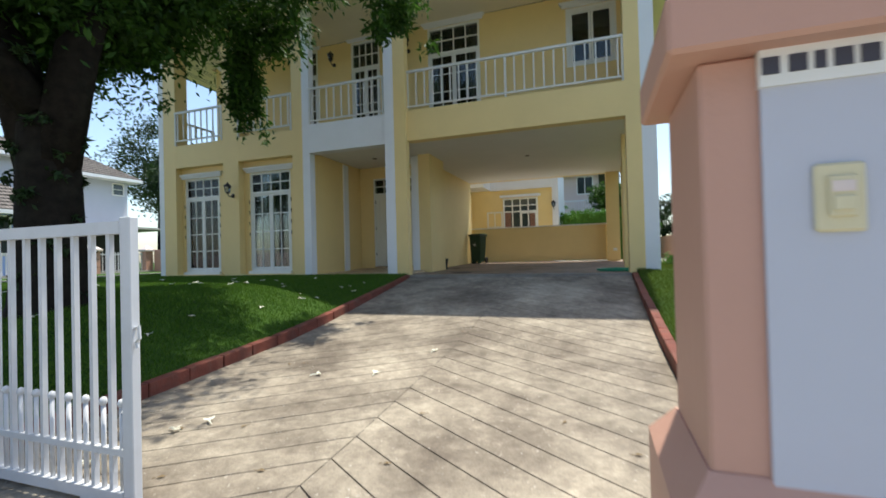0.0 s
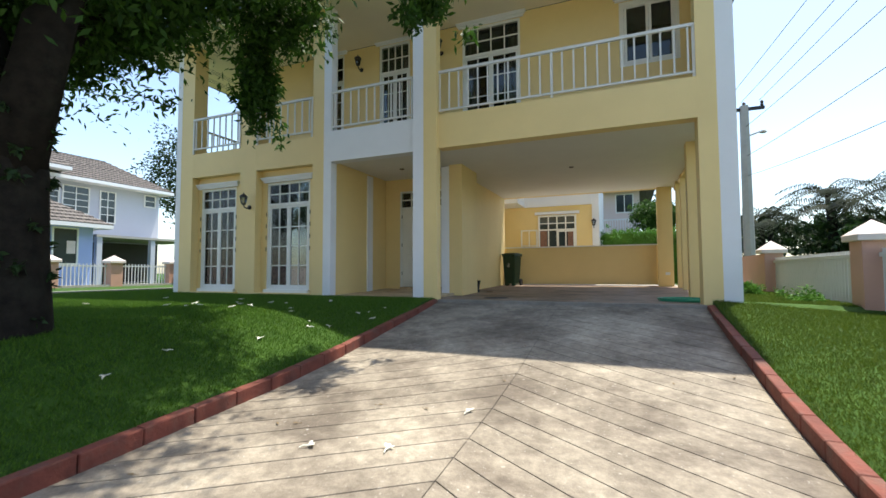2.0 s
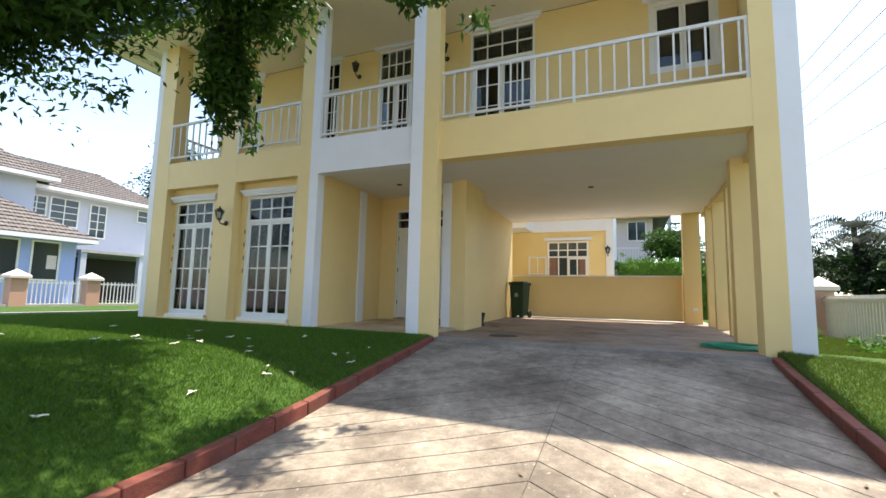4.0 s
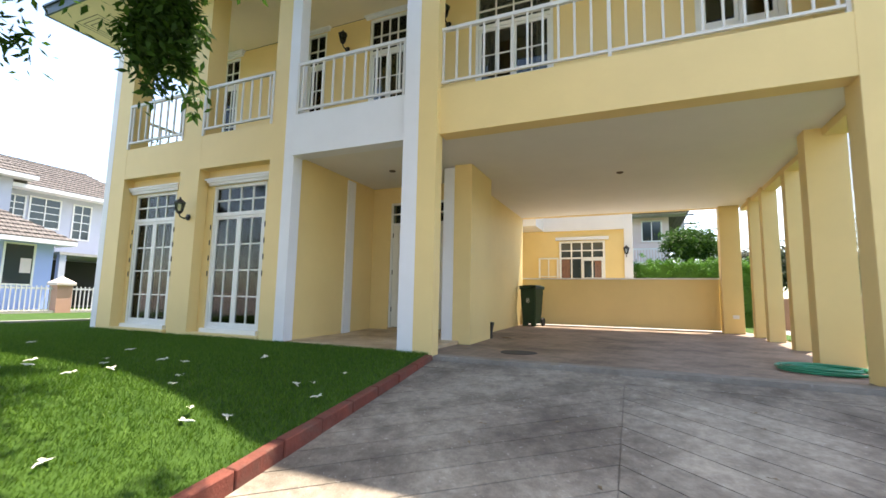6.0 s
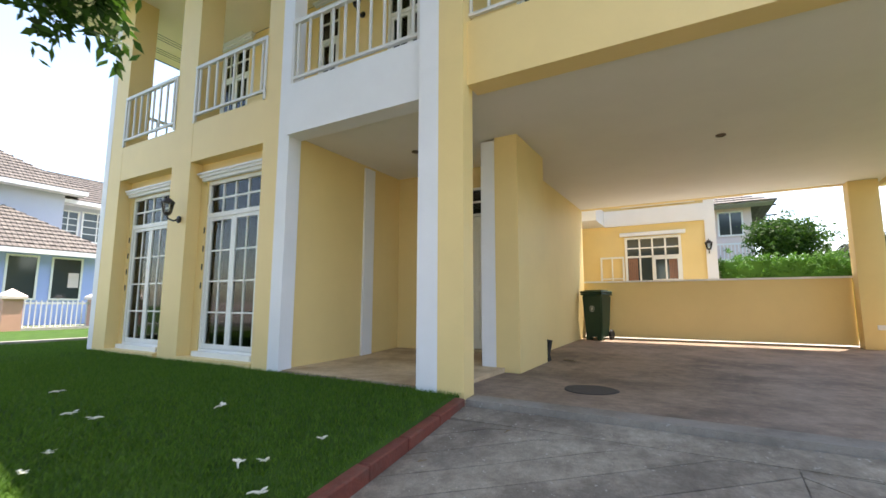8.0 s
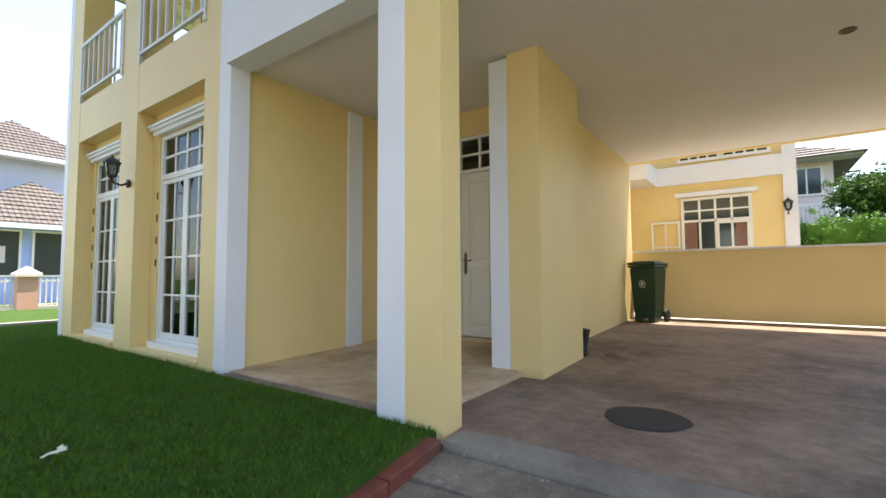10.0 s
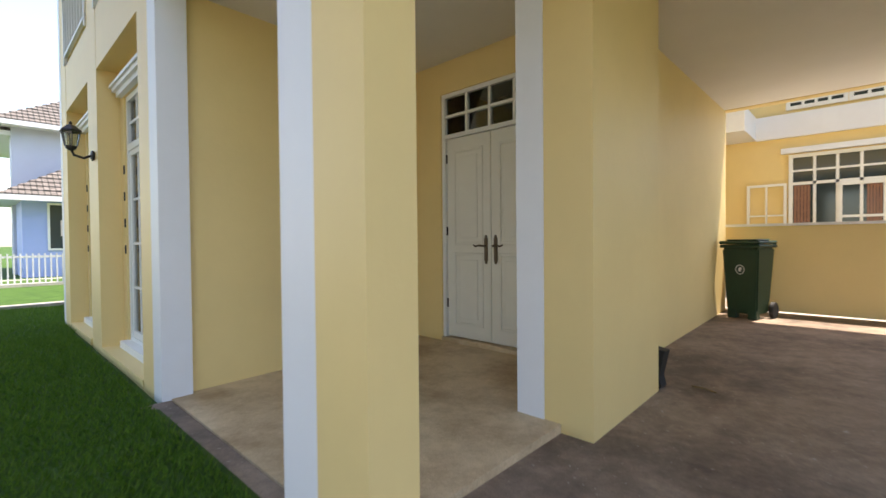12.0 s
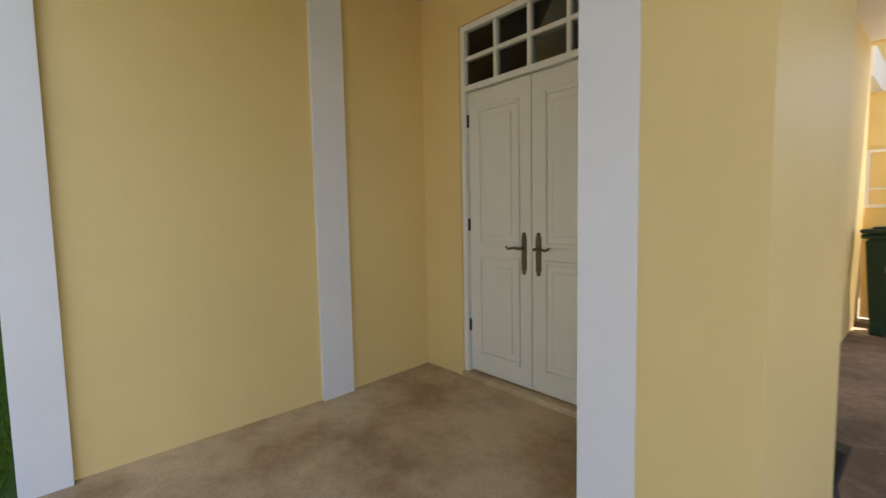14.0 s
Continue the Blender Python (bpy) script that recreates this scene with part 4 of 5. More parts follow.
# ---- fences ----
def fence_post(x, y, zt, w=0.38):
    p = thing("fence_post", "pink rendered fence post with pale pyramid cap", "post", "fence posts", at=(x, y, 0))
    box("shaft", -w / 2, w / 2, -w / 2, w / 2, -1.0, zt - 0.27, PINK, p)
    h = w / 2 + 0.07
    box("cap", -h, h, -h, h, zt - 0.27, zt - 0.18, WCAP, p, bevel=0.008)
    bm = bmesh.new()
    b4 = [bm.verts.new(q) for q in ((-h, -h, zt - 0.18), (h, -h, zt - 0.18), (h, h, zt - 0.18), (-h, h, zt - 0.18))]
    tip = bm.verts.new((0, 0, zt + 0.04))
    for k in range(4):
        bm.faces.new((b4[k], b4[(k + 1) % 4], tip))
    part("cap_top", bm, WCAP, p)
    return p


def slat_panel(x, y0, y1, z0, z1, n, solid=False):
    p = thing("slat_fence", "white upright slat fence between pink posts", "fence", "slat fences")
    for z in (z0 + 0.05, z1 - 0.12):
        box("rail", x - 0.015, x + 0.015, y0, y1, z, z + 0.06, GATEW, p)
    first = None
    for k in range(n):
        y = y0 + (y1 - y0) * (k + 0.5) / n
        if first is None:
            w = (y1 - y0) / n * (0.42 if solid else 0.13)
            first = box("slat", x + 0.016, x + 0.03, -w, w, z0, z1, GATEW, p)
            first.location.y = y
        else:
            o = first.copy()
            scene.collection.objects.link(o)
            o.location.y = y
    return p


for y in (4.3, 9.1, 13.9):
    fence_post(3.3, y, 1.22)
slat_panel(3.3, 4.5, 8.9, -0.25, 0.84, 40, True)
slat_panel(3.3, 9.3, 13.7, -0.1, 0.84, 40, True)
tagged(box("fence_wall", 3.2, 3.36, 14.1, 24.0, -0.2, 0.95, PINK), "plain pink rendered boundary wall", "wall", kind="structure")
for y, w in ((4.6, 0.34), (10.1, 0.45), (12.3, 0.45), (14.7, 0.34)):
    fence_post(-19.0, y, 1.2, w)
for y, e in ((4.8, 9.85), (10.35, 12.05), (12.55, 14.5)):
    slat_panel(-19.0, y, e, -0.1, 0.9, int((e - y) * 8))
tagged(box("side_road", -23.0, -19.4, -1, 30, -0.3, -0.03, ROAD), "pale concrete side lane beyond the fence", "road", kind="structure")
tagged(box("lawn_edging", -13.3, -13.0, 2.5, 13.4, -0.2, 0.07, ROAD), "grey stone edging of the lawn", "kerb", kind="structure")
tagged(box("kerb_left_fence", -19.15, -18.8, 3.5, 15, -0.1, 0.08, WOODP), "grey concrete fence footing", "footing", kind="structure")
tagged(box("fence_wall_back", -18.8, -10.75, 14.9, 15.05, -0.1, 1.0, PINK), "plain pink rendered boundary wall", "wall", kind="structure")


# ---- neighbouring houses ----
def plain_window(parent, axis_y, u0, u1, w, z0, z1, cols, rows, out):
    """A window on a wall: out is +1/-1 along the wall's normal; axis_y: the wall faces along y."""
    win = new("window")
    win.parent = parent

    def bx(name, a, b, c, d, z, zz, m):
        lo, hi = sorted((w + out * c, w + out * d))
        return box(name, a, b, lo, hi, z, zz, m, win) if axis_y else box(name, lo, hi, a, b, z, zz, m, win)

    bx("pane", u0, u1, 0.0, 0.012, z0, z1, DARKGL)
    f = 0.07
    bx("frame", u0 - f, u0, 0.0, 0.05, z0 - f, z1 + f, FRAME)
    bx("frame", u1, u1 + f, 0.0, 0.05, z0 - f, z1 + f, FRAME)
    bx("frame", u0, u1, 0.0, 0.05, z1, z1 + f, FRAME)
    bx("sill", u0, u1, 0.0, 0.07, z0 - f, z0, FRAME)
    for k in range(1, cols):
        x = u0 + (u1 - u0) * k / cols
        bx("glazing_bar", x - 0.025, x + 0.025, 0.012, 0.035, z0, z1, FRAME)
    for k in range(1, rows):
        z = z0 + (z1 - z0) * k / rows
        bx("glazing_bar", u0, u1, 0.012, 0.033, z - 0.02, z + 0.02, FRAME)
    return win


DARKGL = mat("dark_window_glass", (0.03, 0.045, 0.05), 0.08, spec=0.6)

nb = thing("neighbour_house", "white two storey house with grey tiled hip roofs", "house")


def ridge_roof(x0, x1, y0, y1, z, ra, rb, zr, parent, n=11):
    """Tiled roof rising in stepped courses from its eaves to a ridge between the points ra and rb."""
    bm = bmesh.new()
    low = [(x0, y0), (x1, y0), (x1, y1), (x0, y1)]
    along_x = abs(ra[0] - rb[0]) > abs(ra[1] - rb[1])
    high = [ra, rb, rb, ra] if along_x else [ra, ra, rb, rb]
    prev = None
    for i in range(n + 1):
        f = min(0.985, i / n)
        ring = [(p[0] + (q[0] - p[0]) * f, p[1] + (q[1] - p[1]) * f, z + (zr - z) * f) for p, q in zip(low, high)]
        lo = [bm.verts.new((x, y, h - 0.02)) for x, y, h in ring]
        hi = [bm.verts.new((x, y, h + 0.035)) for x, y, h in ring]
        for k in range(4):
            if prev:
                bm.faces.new((prev[k], prev[(k + 1) % 4], lo[(k + 1) % 4], lo[k]))
            bm.faces.new((lo[k], lo[(k + 1) % 4], hi[(k + 1) % 4], hi[k]))
        prev = hi
    bm.faces.new(prev)
    part("roof", bm, ROOF, parent)
    box("fascia", x1 - 0.06, x1, y0, y1, z - 0.2, z - 0.02, WHITE, parent)
    box("fascia", x0, x1 - 0.06, y1 - 0.06, y1, z - 0.2, z - 0.02, WHITE, parent)
    box("fascia", x0, x1 - 0.06, y0, y0 + 0.06, z - 0.2, z - 0.02, WHITE, parent)
    box("soffit", x0, x1 - 0.06, y0 + 0.06, y1 - 0.06, z - 0.15, z - 0.1, WHITE, parent)


# main block, front wing and the low blue front room
box("wall", -33, -28, 9.6, 20.3, -0.1, 5.6, NWALL, nb)
ridge_roof(-34.0, -27.0, 8.6, 20.6, 5.72, (-30.4, 11.0), (-30.4, 18.4), 7.6, nb)
box("wall", -27.995, -26.9, 9.0, 13.8, -0.1, 5.9, NWALL, nb)
ridge_roof(-32.0, -26.1, 8.4, 14.4, 6.0, (-31.0, 11.4), (-29.0, 11.4), 8.0, nb)
box("wall", -26.895, -24.0, 9.1, 14.3, -0.1, 2.75, NBLUE, nb)
ridge_roof(-28.6, -23.2, 8.45, 14.75, 2.88, (-27.6, 11.6), (-26.3, 11.6), 4.87, nb)
box("car_port_roof", -27.99, -24.6, 14.8, 20.6, 2.38, 2.5, WOODP, nb)
# dark sheet on the wall paints the shade of the car port opening
box("opening_shade_sheet", -27.995, -27.9, 14.5, 20.2, 0.0, 2.3, INSHADE, nb)
for y in (14.85, 17.6, 20.3):
    box("column", -24.9, -24.65, y, y + 0.25, -0.1, 2.38, NWALL, nb)
for a, b, z0, z1, cols in ((14.0, 14.75, 4.0, 5.25, 2), (15.0, 16.2, 3.9, 5.3, 2), (16.85, 17.6, 3.5, 5.25, 2), (19.4, 20.0, 4.75, 5.4, 1)):
    plain_window(nb, False, a, b, -28.0, z0, z1, cols, 4 if cols == 2 else 2, 1)
for a, b in ((9.85, 10.87), (11.3, 12.15), (12.68, 13.6)):
    plain_window(nb, False, a, b, -24.0, 1.0, 2.6, 1, 1, 1)
for y in (10.15, 13.2):
    box("notice", -23.985, -23.975, y, y + 0.36, 1.45, 2.05, WCAP, nb)
rear = thing("rear_house", "yellow rendered rear house with white bands and cornices", "house")
box("wall", -9, -1.37, 20.0, 24, -0.1, 5.4, YELLOW, rear)
box("corner_pilaster", -1.22, -0.95, 19.96, 24, -0.1, 5.4, WHITE, rear)
box("wall", -1.37, -1.22, 20.0, 24, -0.1, 5.4, YELLOW, rear)
box("band", -4.0, -1.22, 19.9, 20.0, 3.3, 3.80, WHITE, rear)
box("wall", -5.2, -4.9, 15.7, 20.0, -0.1, 3.2, YELLOW, rear)
box("band", -4.9, -4.0, 18.6, 20.0, 3.32, 3.82, WHITE, rear)
rw = plain_window(rear, True, -3.35, -1.92, 20.0, 1.15, 2.85, 4, 1, -1)
box("glazing_bar", -3.35, -1.92, 19.965, 19.988, 2.27, 2.33, FRAME, rw)
box("glazing_bar", -3.35, -1.92, 19.967, 19.986, 2.55, 2.59, FRAME, rw)
for q in ((-2.62, -2.56, 1.15, 2.27), (-1.97, -1.92, 1.15, 2.27), (-2.56, -1.97, 2.2, 2.27), (-2.56, -1.97, 1.55, 1.6)):
    box("sash_bar", q[0], q[1], 19.94, 19.964, q[2], q[3], FRAME, rw)
cx = -3.33
for k in range(5):
    box("curtain_fold", cx + k * 0.055, cx + k * 0.055 + 0.045, 19.974, 19.985, 1.16, 2.26, CURTR, rw)
    box("curtain_fold", -2.2 + k * 0.045, -2.2 + k * 0.045 + 0.036, 19.974, 19.985, 1.16, 2.26, CURTR, rw)
box("cornice", -3.55, -1.72, 19.88, 20.0, 2.95, 3.06, WHITE, rear)
for a, b in ((-3.4, -2.55), (-2.4, -1.5)):
    plain_window(rear, True, a, b, 20.0, 3.95, 4.15, 4, 2, -1)
cas = new("casement")
cas.parent = rear
bm = bmesh.new()
for q in ((-4.16, -4.11, 1.2, 2.32), (-3.50, -3.45, 1.2, 2.32), (-4.11, -3.50, 1.2, 1.25), (-4.11, -3.50, 2.27, 2.32), (-3.82, -3.79, 1.25, 2.27), (-4.11, -3.50, 1.62, 1.65)):
    add_box(bm, q[0], q[1], 19.9, 19.94, q[2], q[3])
part("sash", bm, FRAME, cas)
hip_roof("roof", -9.8, -0.2, 19.2, 25.0, 5.6, 0.4, ROOFD, rear, rows=0.36)

h3 = thing("far_house", "pale pink two storey house with balcony", "house")
box("wall", -7, 0.85, 30, 38, -0.1, 5.5, NPINK, h3)
hip_roof("roof", -8, 1.75, 29.0, 39, 5.5, 0.45, ROOF, h3, rows=0.4)
box("soffit", -7.9, 1.65, 29.1, 30, 5.42, 5.5, WOODP, h3)
plain_window(h3, True, -0.45, 0.45, 30.0, 4.15, 5.2, 2, 1, -1)
box("balcony_slab", -4, 0.85, 28.9, 30, 2.75, 2.9, WHITE, h3)
bm = bmesh.new()
add_box(bm, -4, 0.85, 28.92, 28.98, 3.55, 3.63)
for k in range(34):
    add_box(bm, -3.95 + k * 0.142, -3.91 + k * 0.142, 28.93, 28.97, 2.9, 3.55)
part("balcony_railing", bm, WHITE, h3)

# ---- hedge, bushes, palms and far trees ----
hedge = thing("hedge", "clipped green hedge behind the rear yard", "hedge")
leaf_cloud("leaves", [(-0.75 + 0.27 * k, 20.85, z, 0.30, 0.45, 0.26, 1) for k in range(14) for z in (0.5, 0.95, 1.4, 1.75, 2.02)], 700, 0.075, HEDGE, hedge, 8)
box("core", -0.85, 2.75, 20.6, 21.2, -0.1, 2.08, HEDGE, hedge, "dense dark inner growth")
for i, (x, y, z, r) in enumerate(((2.72, 9.9, -0.12, 0.21), (2.4, 12.0, -0.02, 0.21), (2.8, 6.6, -0.2, 0.3))[:2]):
    b = thing("bush", "small round green shrub on the lawn by the fence", "bush", "lawn bushes")
    leaf_cloud("leaves", [(x, y, z + r * 0.75, r * 1.1, r * 1.1, r * 0.8, 1)], 1800, 0.06, HEDGE, b, 20 + i, droop=0.0)
    part("stem", add_tube(bmesh.new(), [(x, y, z - 0.1), (x, y, z + r * 0.6)], 0.03, 6), BARK, b)


def broad_tree(x, y, h, r, seed, group="far trees", leaf=None, size=0.30, per=420, low=0.5):
    t = thing("tree", "dark leafy tree behind the houses and in the added street row", "tree", group)
    part("trunk", add_tube(bmesh.new(), [(x, y, -0.2), (x + 0.1, y, h * 0.35), (x, y + 0.1, h * 0.75)], [0.22, 0.16, 0.06], 8), BARK, t)
    rg = random.Random(seed)
    bl = [(x + rg.uniform(-1, 1) * r * 0.6, y + rg.uniform(-1, 1) * r * 0.6, h * rg.uniform(low, 0.95), r * 0.6, r * 0.6, h * 0.14, 1) for _ in range(9)]
    leaf_cloud("crown", bl, per, size, leaf or LEAFDK, t, seed)
    return t


# unseen wall added behind the camera for bounced light and reflections
tagged(box("unseen_street_wall", -45, 45, -10.4, -10.2, -1.2, 0.9, NPINK), "plain pink wall added unseen across the street", "wall", kind="structure")
# unseen tree row, added to darken what the window panes reflect
for i in range(9):
    broad_tree(-24 + 6 * i, -12 - (i % 3), 9.0, 3.4, 90 + i, "street trees")
broad_tree(-30.5, 24.5, 11.5, 2.8, 31, size=0.26, per=900)
broad_tree(-33, 29.0, 10.0, 3.0, 32)
broad_tree(1.3, 26.5, 3.9, 1.35, 33, leaf=LEAF, size=0.14, per=1500, low=0.68)


def palm(x, y, h, seed):
    p = thing("palm_tree", "dark feathery palm behind the fence", "palm", "palms")
    rg = random.Random(seed)
    part("trunk", add_tube(bmesh.new(), [(x, y, -0.2), (x + 0.1, y, h * 0.5), (x, y, h)], [0.2, 0.15, 0.12], 8), BARK, p)
    vs, fs = [], []
    for k in range(17):
        a = k * 2.4 + rg.uniform(-0.3, 0.3)
        up, L = rg.uniform(-0.1, 1.1), rg.uniform(2.0, 2.8)
        prev = None
        for j in range(13):
            s = j / 12
            rr = L * s * math.cos(up * (1 - s * 0.6))
            c = Vector((x + rr * math.cos(a), y + rr * math.sin(a), h + L * (math.sin(up) * s - 0.75 * s * s)))
            side = Vector((-math.sin(a), math.cos(a), 0))
            fw = Vector((math.cos(a), math.sin(a), -0.4))
            w = 0.55 * math.sin(math.pi * min(1, s * 0.9 + 0.12))
            for q in (-1, 1):
                for dd in (0.0, 0.09):
                    b0 = c + fw * dd
                    e = b0 + side * q * w + fw * 0.25 - Vector((0, 0, 0.22))
                    i = len(vs)
                    vs += [b0, b0 + fw * 0.07, e]
                    fs.append((i, i + 1, i + 2))
    mesh_ob("fronds", vs, fs, PALM, p)
    return p


for i, (x, y, h) in enumerate(((9.0, 27, 3.6), (11.0, 25, 4.2), (12.5, 29, 4.6), (10.2, 31, 4.9), (14.5, 24, 4.0), (8.0, 33, 4.0), (16.0, 27, 4.8), (13.2, 21, 3.4), (6.9, 30, 3.2), (3.7, 30, 3.1))):
    palm(x, y, h, 50 + i)
for i, (x, y, h) in enumerate(((9, 36, 4), (13, 37, 4.4), (17, 33, 4.2), (21, 30, 4.5), (5.5, 38, 3.6), (9.5, 28, 3.0), (12.5, 26, 3.2), (15.5, 23, 3.2), (11.0, 22.5, 2.6))):
    broad_tree(x, y, h, 2.6, 70 + i)

pole = thing("utility_pole", "grey concrete utility pole with crossarm and insulators", "pole", at=(4.65, 22.2, 0))
part("shaft", add_tube(bmesh.new(), [(0, 0, -0.2), (0, 0, 7.3)], [0.22, 0.16], 8), WOODP, pole)
box("crossarm", -0.7, 0.7, -0.06, 0.06, 7.1, 7.22, IRON, pole)
for dx in (-0.62, 0.0, 0.62):
    part("insulator", add_lathe(bmesh.new(), [(0.03, 7.22), (0.07, 7.28), (0.04, 7.34), (0.07, 7.4), (0.03, 7.46)], 8, (dx, 0, 0)), IRON, pole)
bm = add_tube(bmesh.new(), [(0, 0, 6.0), (0.5, -0.1, 6.15)], 0.03, 6)
add_lathe(bm, [(0.02, 6.2), (0.1, 6.17), (0.13, 6.1), (0.05, 6.07)], 8, (0.6, -0.12, 0))
part("street_lamp_arm", bm, WOODP, pole)
for i, (dx, z, sag, ex, ez) in enumerate(((-0.62, 7.46, 0.5, 6.4, 8.6), (0.0, 7.46, 0.6, 7.0, 8.6), (0.62, 7.46, 0.5, 7.6, 8.6), (0.1, 5.2, 0.9, 6.9, 6.2), (0.1, 4.4, 1.3, 6.8, 5.2), (0.1, 6.4, 0.7, 7.1, 7.2))):
    pts = []
    for k in range(25):
        s = k / 24
        pts.append((4.55 + dx + (ex - 4.55 - dx) * s, 22.2 - 40 * s, z + (ez - z) * s - sag * 4 * s * (1 - s)))
    w = part("power_line", add_tube(bmesh.new(), pts, 0.009, 5), WIRE)
    tagged(w, "thin black overhead power cable", "cable", "overhead cables")
p2 = thing("utility_pole", "far grey lattice utility pole behind the rear house", "pole", at=(2.6, 42, 0))
part("shaft", add_tube(bmesh.new(), [(0, 0, -0.2), (0, 0, 8.0)], [0.2, 0.13], 8), WOODP, p2)
for z in (6.2, 6.9, 7.6):
    box("crossarm", -0.8, 0.8, -0.05, 0.05, z, z + 0.1, IRON, p2)

# ---- fallen flowers and leaves ----
rg = random.Random(11)


def petal_mesh(seed):
    r2 = random.Random(seed)
    bm = bmesh.new()
    add_tube(bm, [(0, 0, 0.012), (0.03, 0.004, 0.02), (0.065, 0.0, 0.018)], [0.004, 0.006, 0.009], 5)
    for k in range(4):
        a = -0.9 + 0.6 * k + r2.uniform(-0.2, 0.2)
        d = Vector((math.cos(a), math.sin(a), r2.uniform(-0.1, 0.35)))
        sd = Vector((-d.y, d.x, 0)).normalized()
        o = Vector((0.06, 0, 0.02))
        L = r2.uniform(0.035, 0.06)
        q = [bm.verts.new(o), bm.verts.new(o + d * L * 0.6 + sd * 0.014), bm.verts.new(o + d * L), bm.verts.new(o + d * L * 0.6 - sd * 0.014)]
        bm.faces.new(q)
    me = bpy.data.meshes.new("fallen_flower")
    bm.to_mesh(me)
    bm.free()
    me.materials.append(PETAL)
    return me


PM = [petal_mesh(k) for k in range(4)]
spots = [(-4.14, 4.0), (-3.95, 3.25), (-4.07, 5.97), (-3.76, 6.02), (-4.7, 6.26), (-3.77, 7.02), (-5.62, 6.15), (-6.25, 5.84), (-5.86, 6.35), (-5.17, 6.02), (-4.55, 6.09),
         (-3.81, 6.84), (-3.58, 6.73), (-3.89, 5.85), (-5.12, 6.71), (-4.72, 7.27)]
spots += [(rg.uniform(-8.5, -3.6), rg.uniform(2.6, 7.6)) for _ in range(16)] + [(rg.uniform(-3.0, -1.2), rg.uniform(1.6, 4.4)) for _ in range(6)]
for i, (x, y) in enumerate(spots):
    o = new("fallen_flower", PM[i % 4])
    on = x < KL
    o.location = (x, y, lawn_z(x, y) + 0.022 if on else drive_z(y) + 0.0)
    o.rotation_euler = (0, 0, rg.uniform(0, 6.28))
    o.scale = (1.1, 1.1, 1.1)
    tagged(o, "fallen white tubular flower on the turf" if on else "fallen white tubular flower on the drive", "flower", "fallen flowers")
bm = bmesh.new()
q = [bm.verts.new(p) for p in ((0, 0, 0.004), (0.025, 0.013, 0.010), (0.06, 0, 0.006), (0.025, -0.013, 0.010))]
bm.faces.new(q)
add_tube(bm, [(-0.02, 0, 0.004), (0.0, 0, 0.005)], 0.002, 4)
LM = bpy.data.meshes.new("dry_leaf")
bm.to_mesh(LM)
bm.free()
LM.materials.append(DRYLEAF)
for i in range(30):
    x, y = rg.uniform(KL + 0.1, KR - 0.1), rg.uniform(1.2, 8.3)
    o = new("dry_leaf", LM)
    o.location, o.rotation_euler = (x, y, drive_z(y) + 0.002), (0.0, 0.0, rg.uniform(0, 6.28))
    tagged(o, "curled brown dry leaf on the drive", "leaf", "dry leaves")


# ---- grass blades ----
def turf(name, x0, x1, y0, y1, n, seed, ok, material):
    rng = np.random.default_rng(seed)
    xs, ys = rng.uniform(x0, x1, n), rng.uniform(y0, y1, n)
    keep = [(x, y, lawn_z(x, y)) for x, y in zip(xs, ys) if ok(x, y)]
    p = np.array(keep)
    n = len(p)
    a = rng.uniform(0, math.tau, n)
    h = rng.uniform(0.018, 0.045, n)
    w = 0.0045
    lean = rng.normal(0, 0.5, (n, 2)) * h[:, None]
    sd = np.stack([np.cos(a) * w, np.sin(a) * w, np.zeros(n)], 1)
    tipv = p + np.stack([lean[:, 0], lean[:, 1], h], 1)
    base = p - np.array((0, 0, 0.006))
    v = np.stack([base - sd, base + sd, tipv], 1).reshape(-1, 3)
    me = bpy.data.meshes.new(name)
    me.vertices.add(3 * n)
    me.vertices.foreach_set("co", v.ravel())
    me.loops.add(3 * n)
    me.loops.foreach_set("vertex_index", np.arange(3 * n, dtype=np.int32))
    me.polygons.add(n)
    me.polygons.foreach_set("loop_start", np.arange(0, 3 * n, 3, dtype=np.int32))
    me.update(calc_edges=True)
    me.materials.append(material)
    return tagged(new(name, me), "short dense green lawn grass blades", "grass", kind="stuff")


turf("grass", -9.5, KL - 0.1, 1.5, 8.74, 225000, 1, lambda x, y: x < -5.88 or y < 8.72, BLADE)
turf("grass", -12.95, -9.5, 3.0, 12.5, 110000, 3, lambda x, y: x < -10.72 or y < 8.78, BLADE)
turf("grass", KR + 0.1, 3.2, 2.0, 14.0, 120000, 2, lambda x, y: x > 1.7 or y < 8.7, BLADEY)

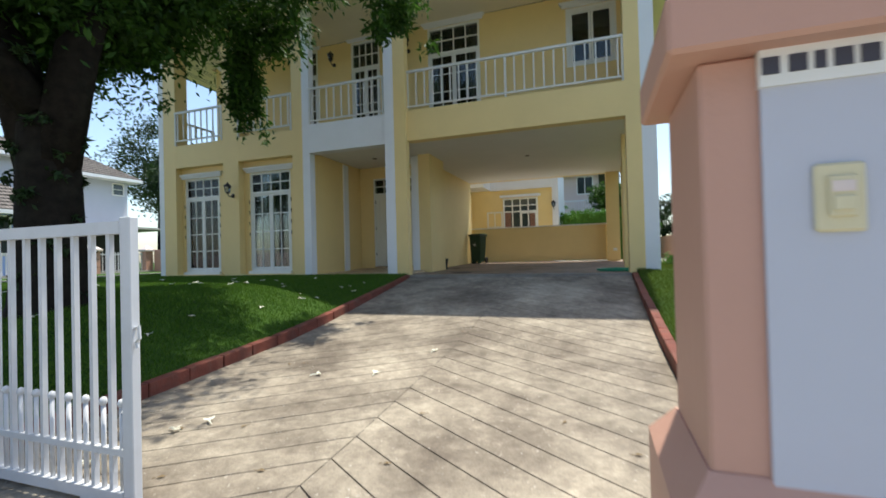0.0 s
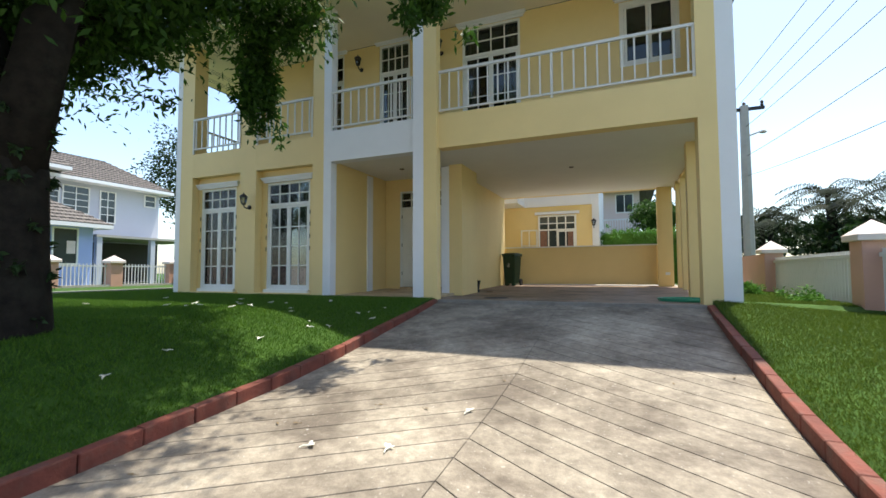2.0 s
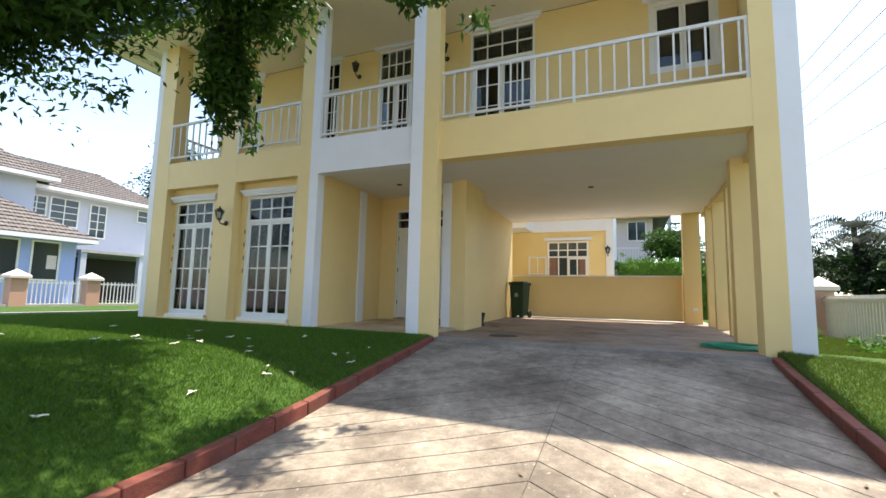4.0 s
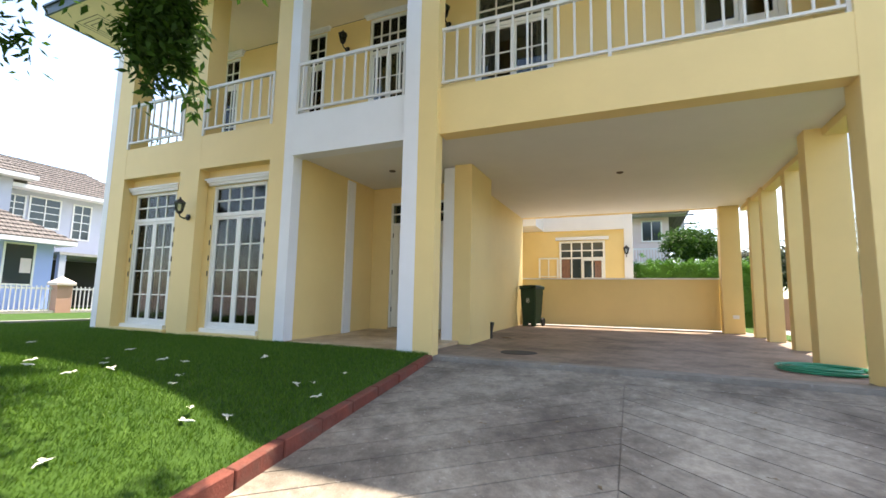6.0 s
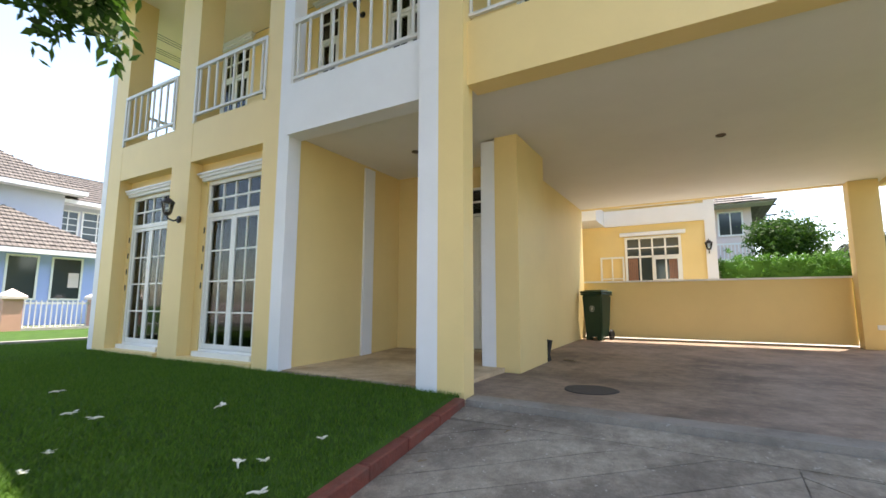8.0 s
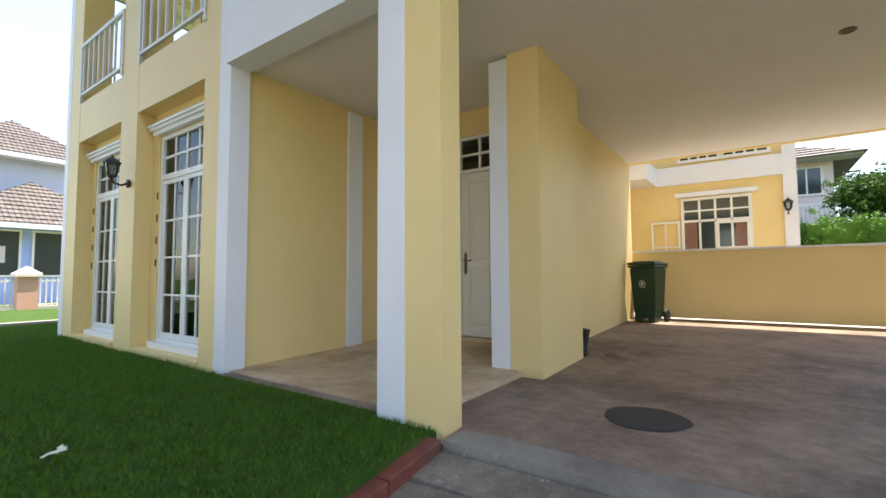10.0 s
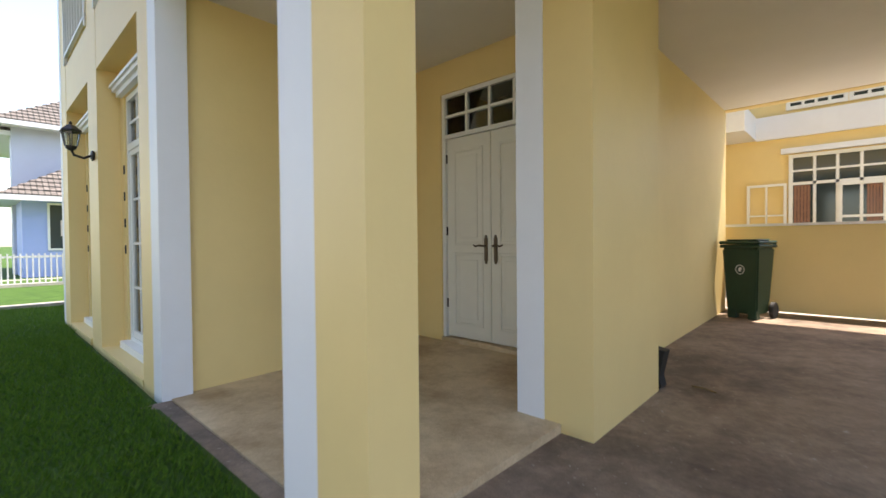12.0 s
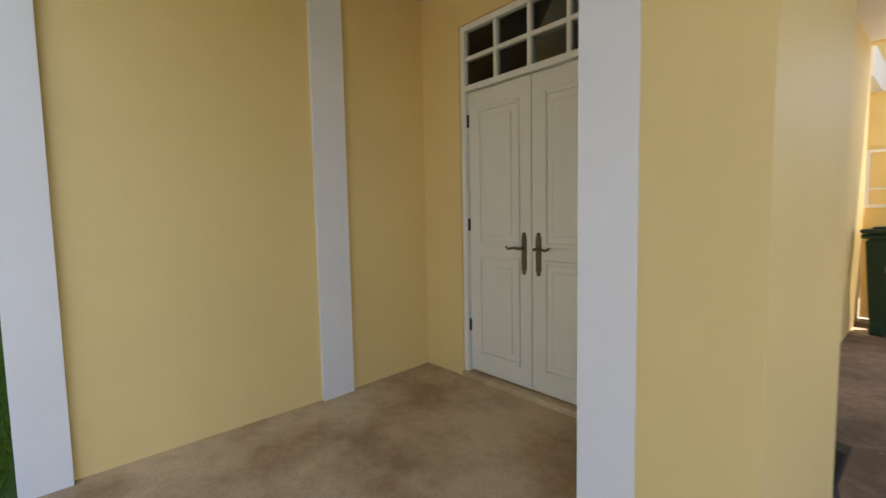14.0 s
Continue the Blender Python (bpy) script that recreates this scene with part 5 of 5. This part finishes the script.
# ---- kerbs and stamped planks of the drive ----
for xa, xb, lab in ((KL - 0.1, KL, "kerb_lawn"), (KR, KR + 0.1, "kerb_side")):
    kerb = thing(lab, "red painted low brick kerb along the drive", "kerb", kind="structure")
    y = 1.45
    k = 0
    while y < 8.58:
        y1 = min(8.6, y + 0.42)
        j = rg.uniform(-0.006, 0.006)
        vs = [(x, yy, z) for yy in (y + 0.004, y1 - 0.004) for x in (xa + j, xb + j) for z in (drive_z(yy) - 0.15, drive_z(yy) + 0.125 - 0.025 * max(0.0, yy - 6.0) + rg.uniform(-0.004, 0.004))]
        bm = bmesh.new()
        v = [bm.verts.new(q) for q in vs]
        for f in ((0, 1, 3, 2), (4, 6, 7, 5), (0, 2, 6, 4), (1, 5, 7, 3), (0, 4, 5, 1), (2, 3, 7, 6)):
            bm.faces.new([v[i] for i in f])
        bmesh.ops.bevel(bm, geom=bm.edges[:], offset=0.008, segments=1, affect="EDGES")
        part("kerb_stone", bm, CURB, kerb)
        y = y1
        k += 1

mesh_ob("smooth_band", [(x, y, drive_z(y) - d) for y, d in ((8.33, 0.03), (8.331, 0.0), (8.585, 0.0), (8.586, 0.03)) for x in (KL, KR)], [(0, 1, 3, 2), (2, 3, 5, 4), (4, 5, 7, 6)], CONC, driveway)
SLOPE, STEP, GAP = 0.66, 0.303, 0.011
y0 = 0.06
while y0 < 11.6:
    for side, xe in ((-1, KL), (1, KR)):
        w = abs(xe - MID)
        vs, fs = [], []
        cols = 6
        for k in range(cols + 1):
            d = 0.003 + (w - 0.003) * k / cols
            x = MID + side * d
            ya = min(8.32, max(0.9, y0 - SLOPE * d + GAP / 2))
            yb = min(8.32, max(0.9, y0 - SLOPE * d + STEP - GAP / 2))
            vs += [(x, ya, drive_z(ya) - 0.03), (x, ya + 0.001, drive_z(ya)), (x, yb - 0.001, drive_z(yb)), (x, yb, drive_z(yb) - 0.03)]
        if max(v[1] for v in vs) - min(v[1] for v in vs) > 0.02:
            for k in range(cols):
                a, b = 4 * k, 4 * k + 4
                if vs[a + 2][1] - vs[a + 1][1] < 0.005 and vs[b + 2][1] - vs[b + 1][1] < 0.005:
                    continue
                for i in range(3):
                    fs.append((a + i, b + i, b + i + 1, a + i + 1))
            if fs:
                mesh_ob("plank", vs, fs, CONC, driveway)
    y0 += STEP
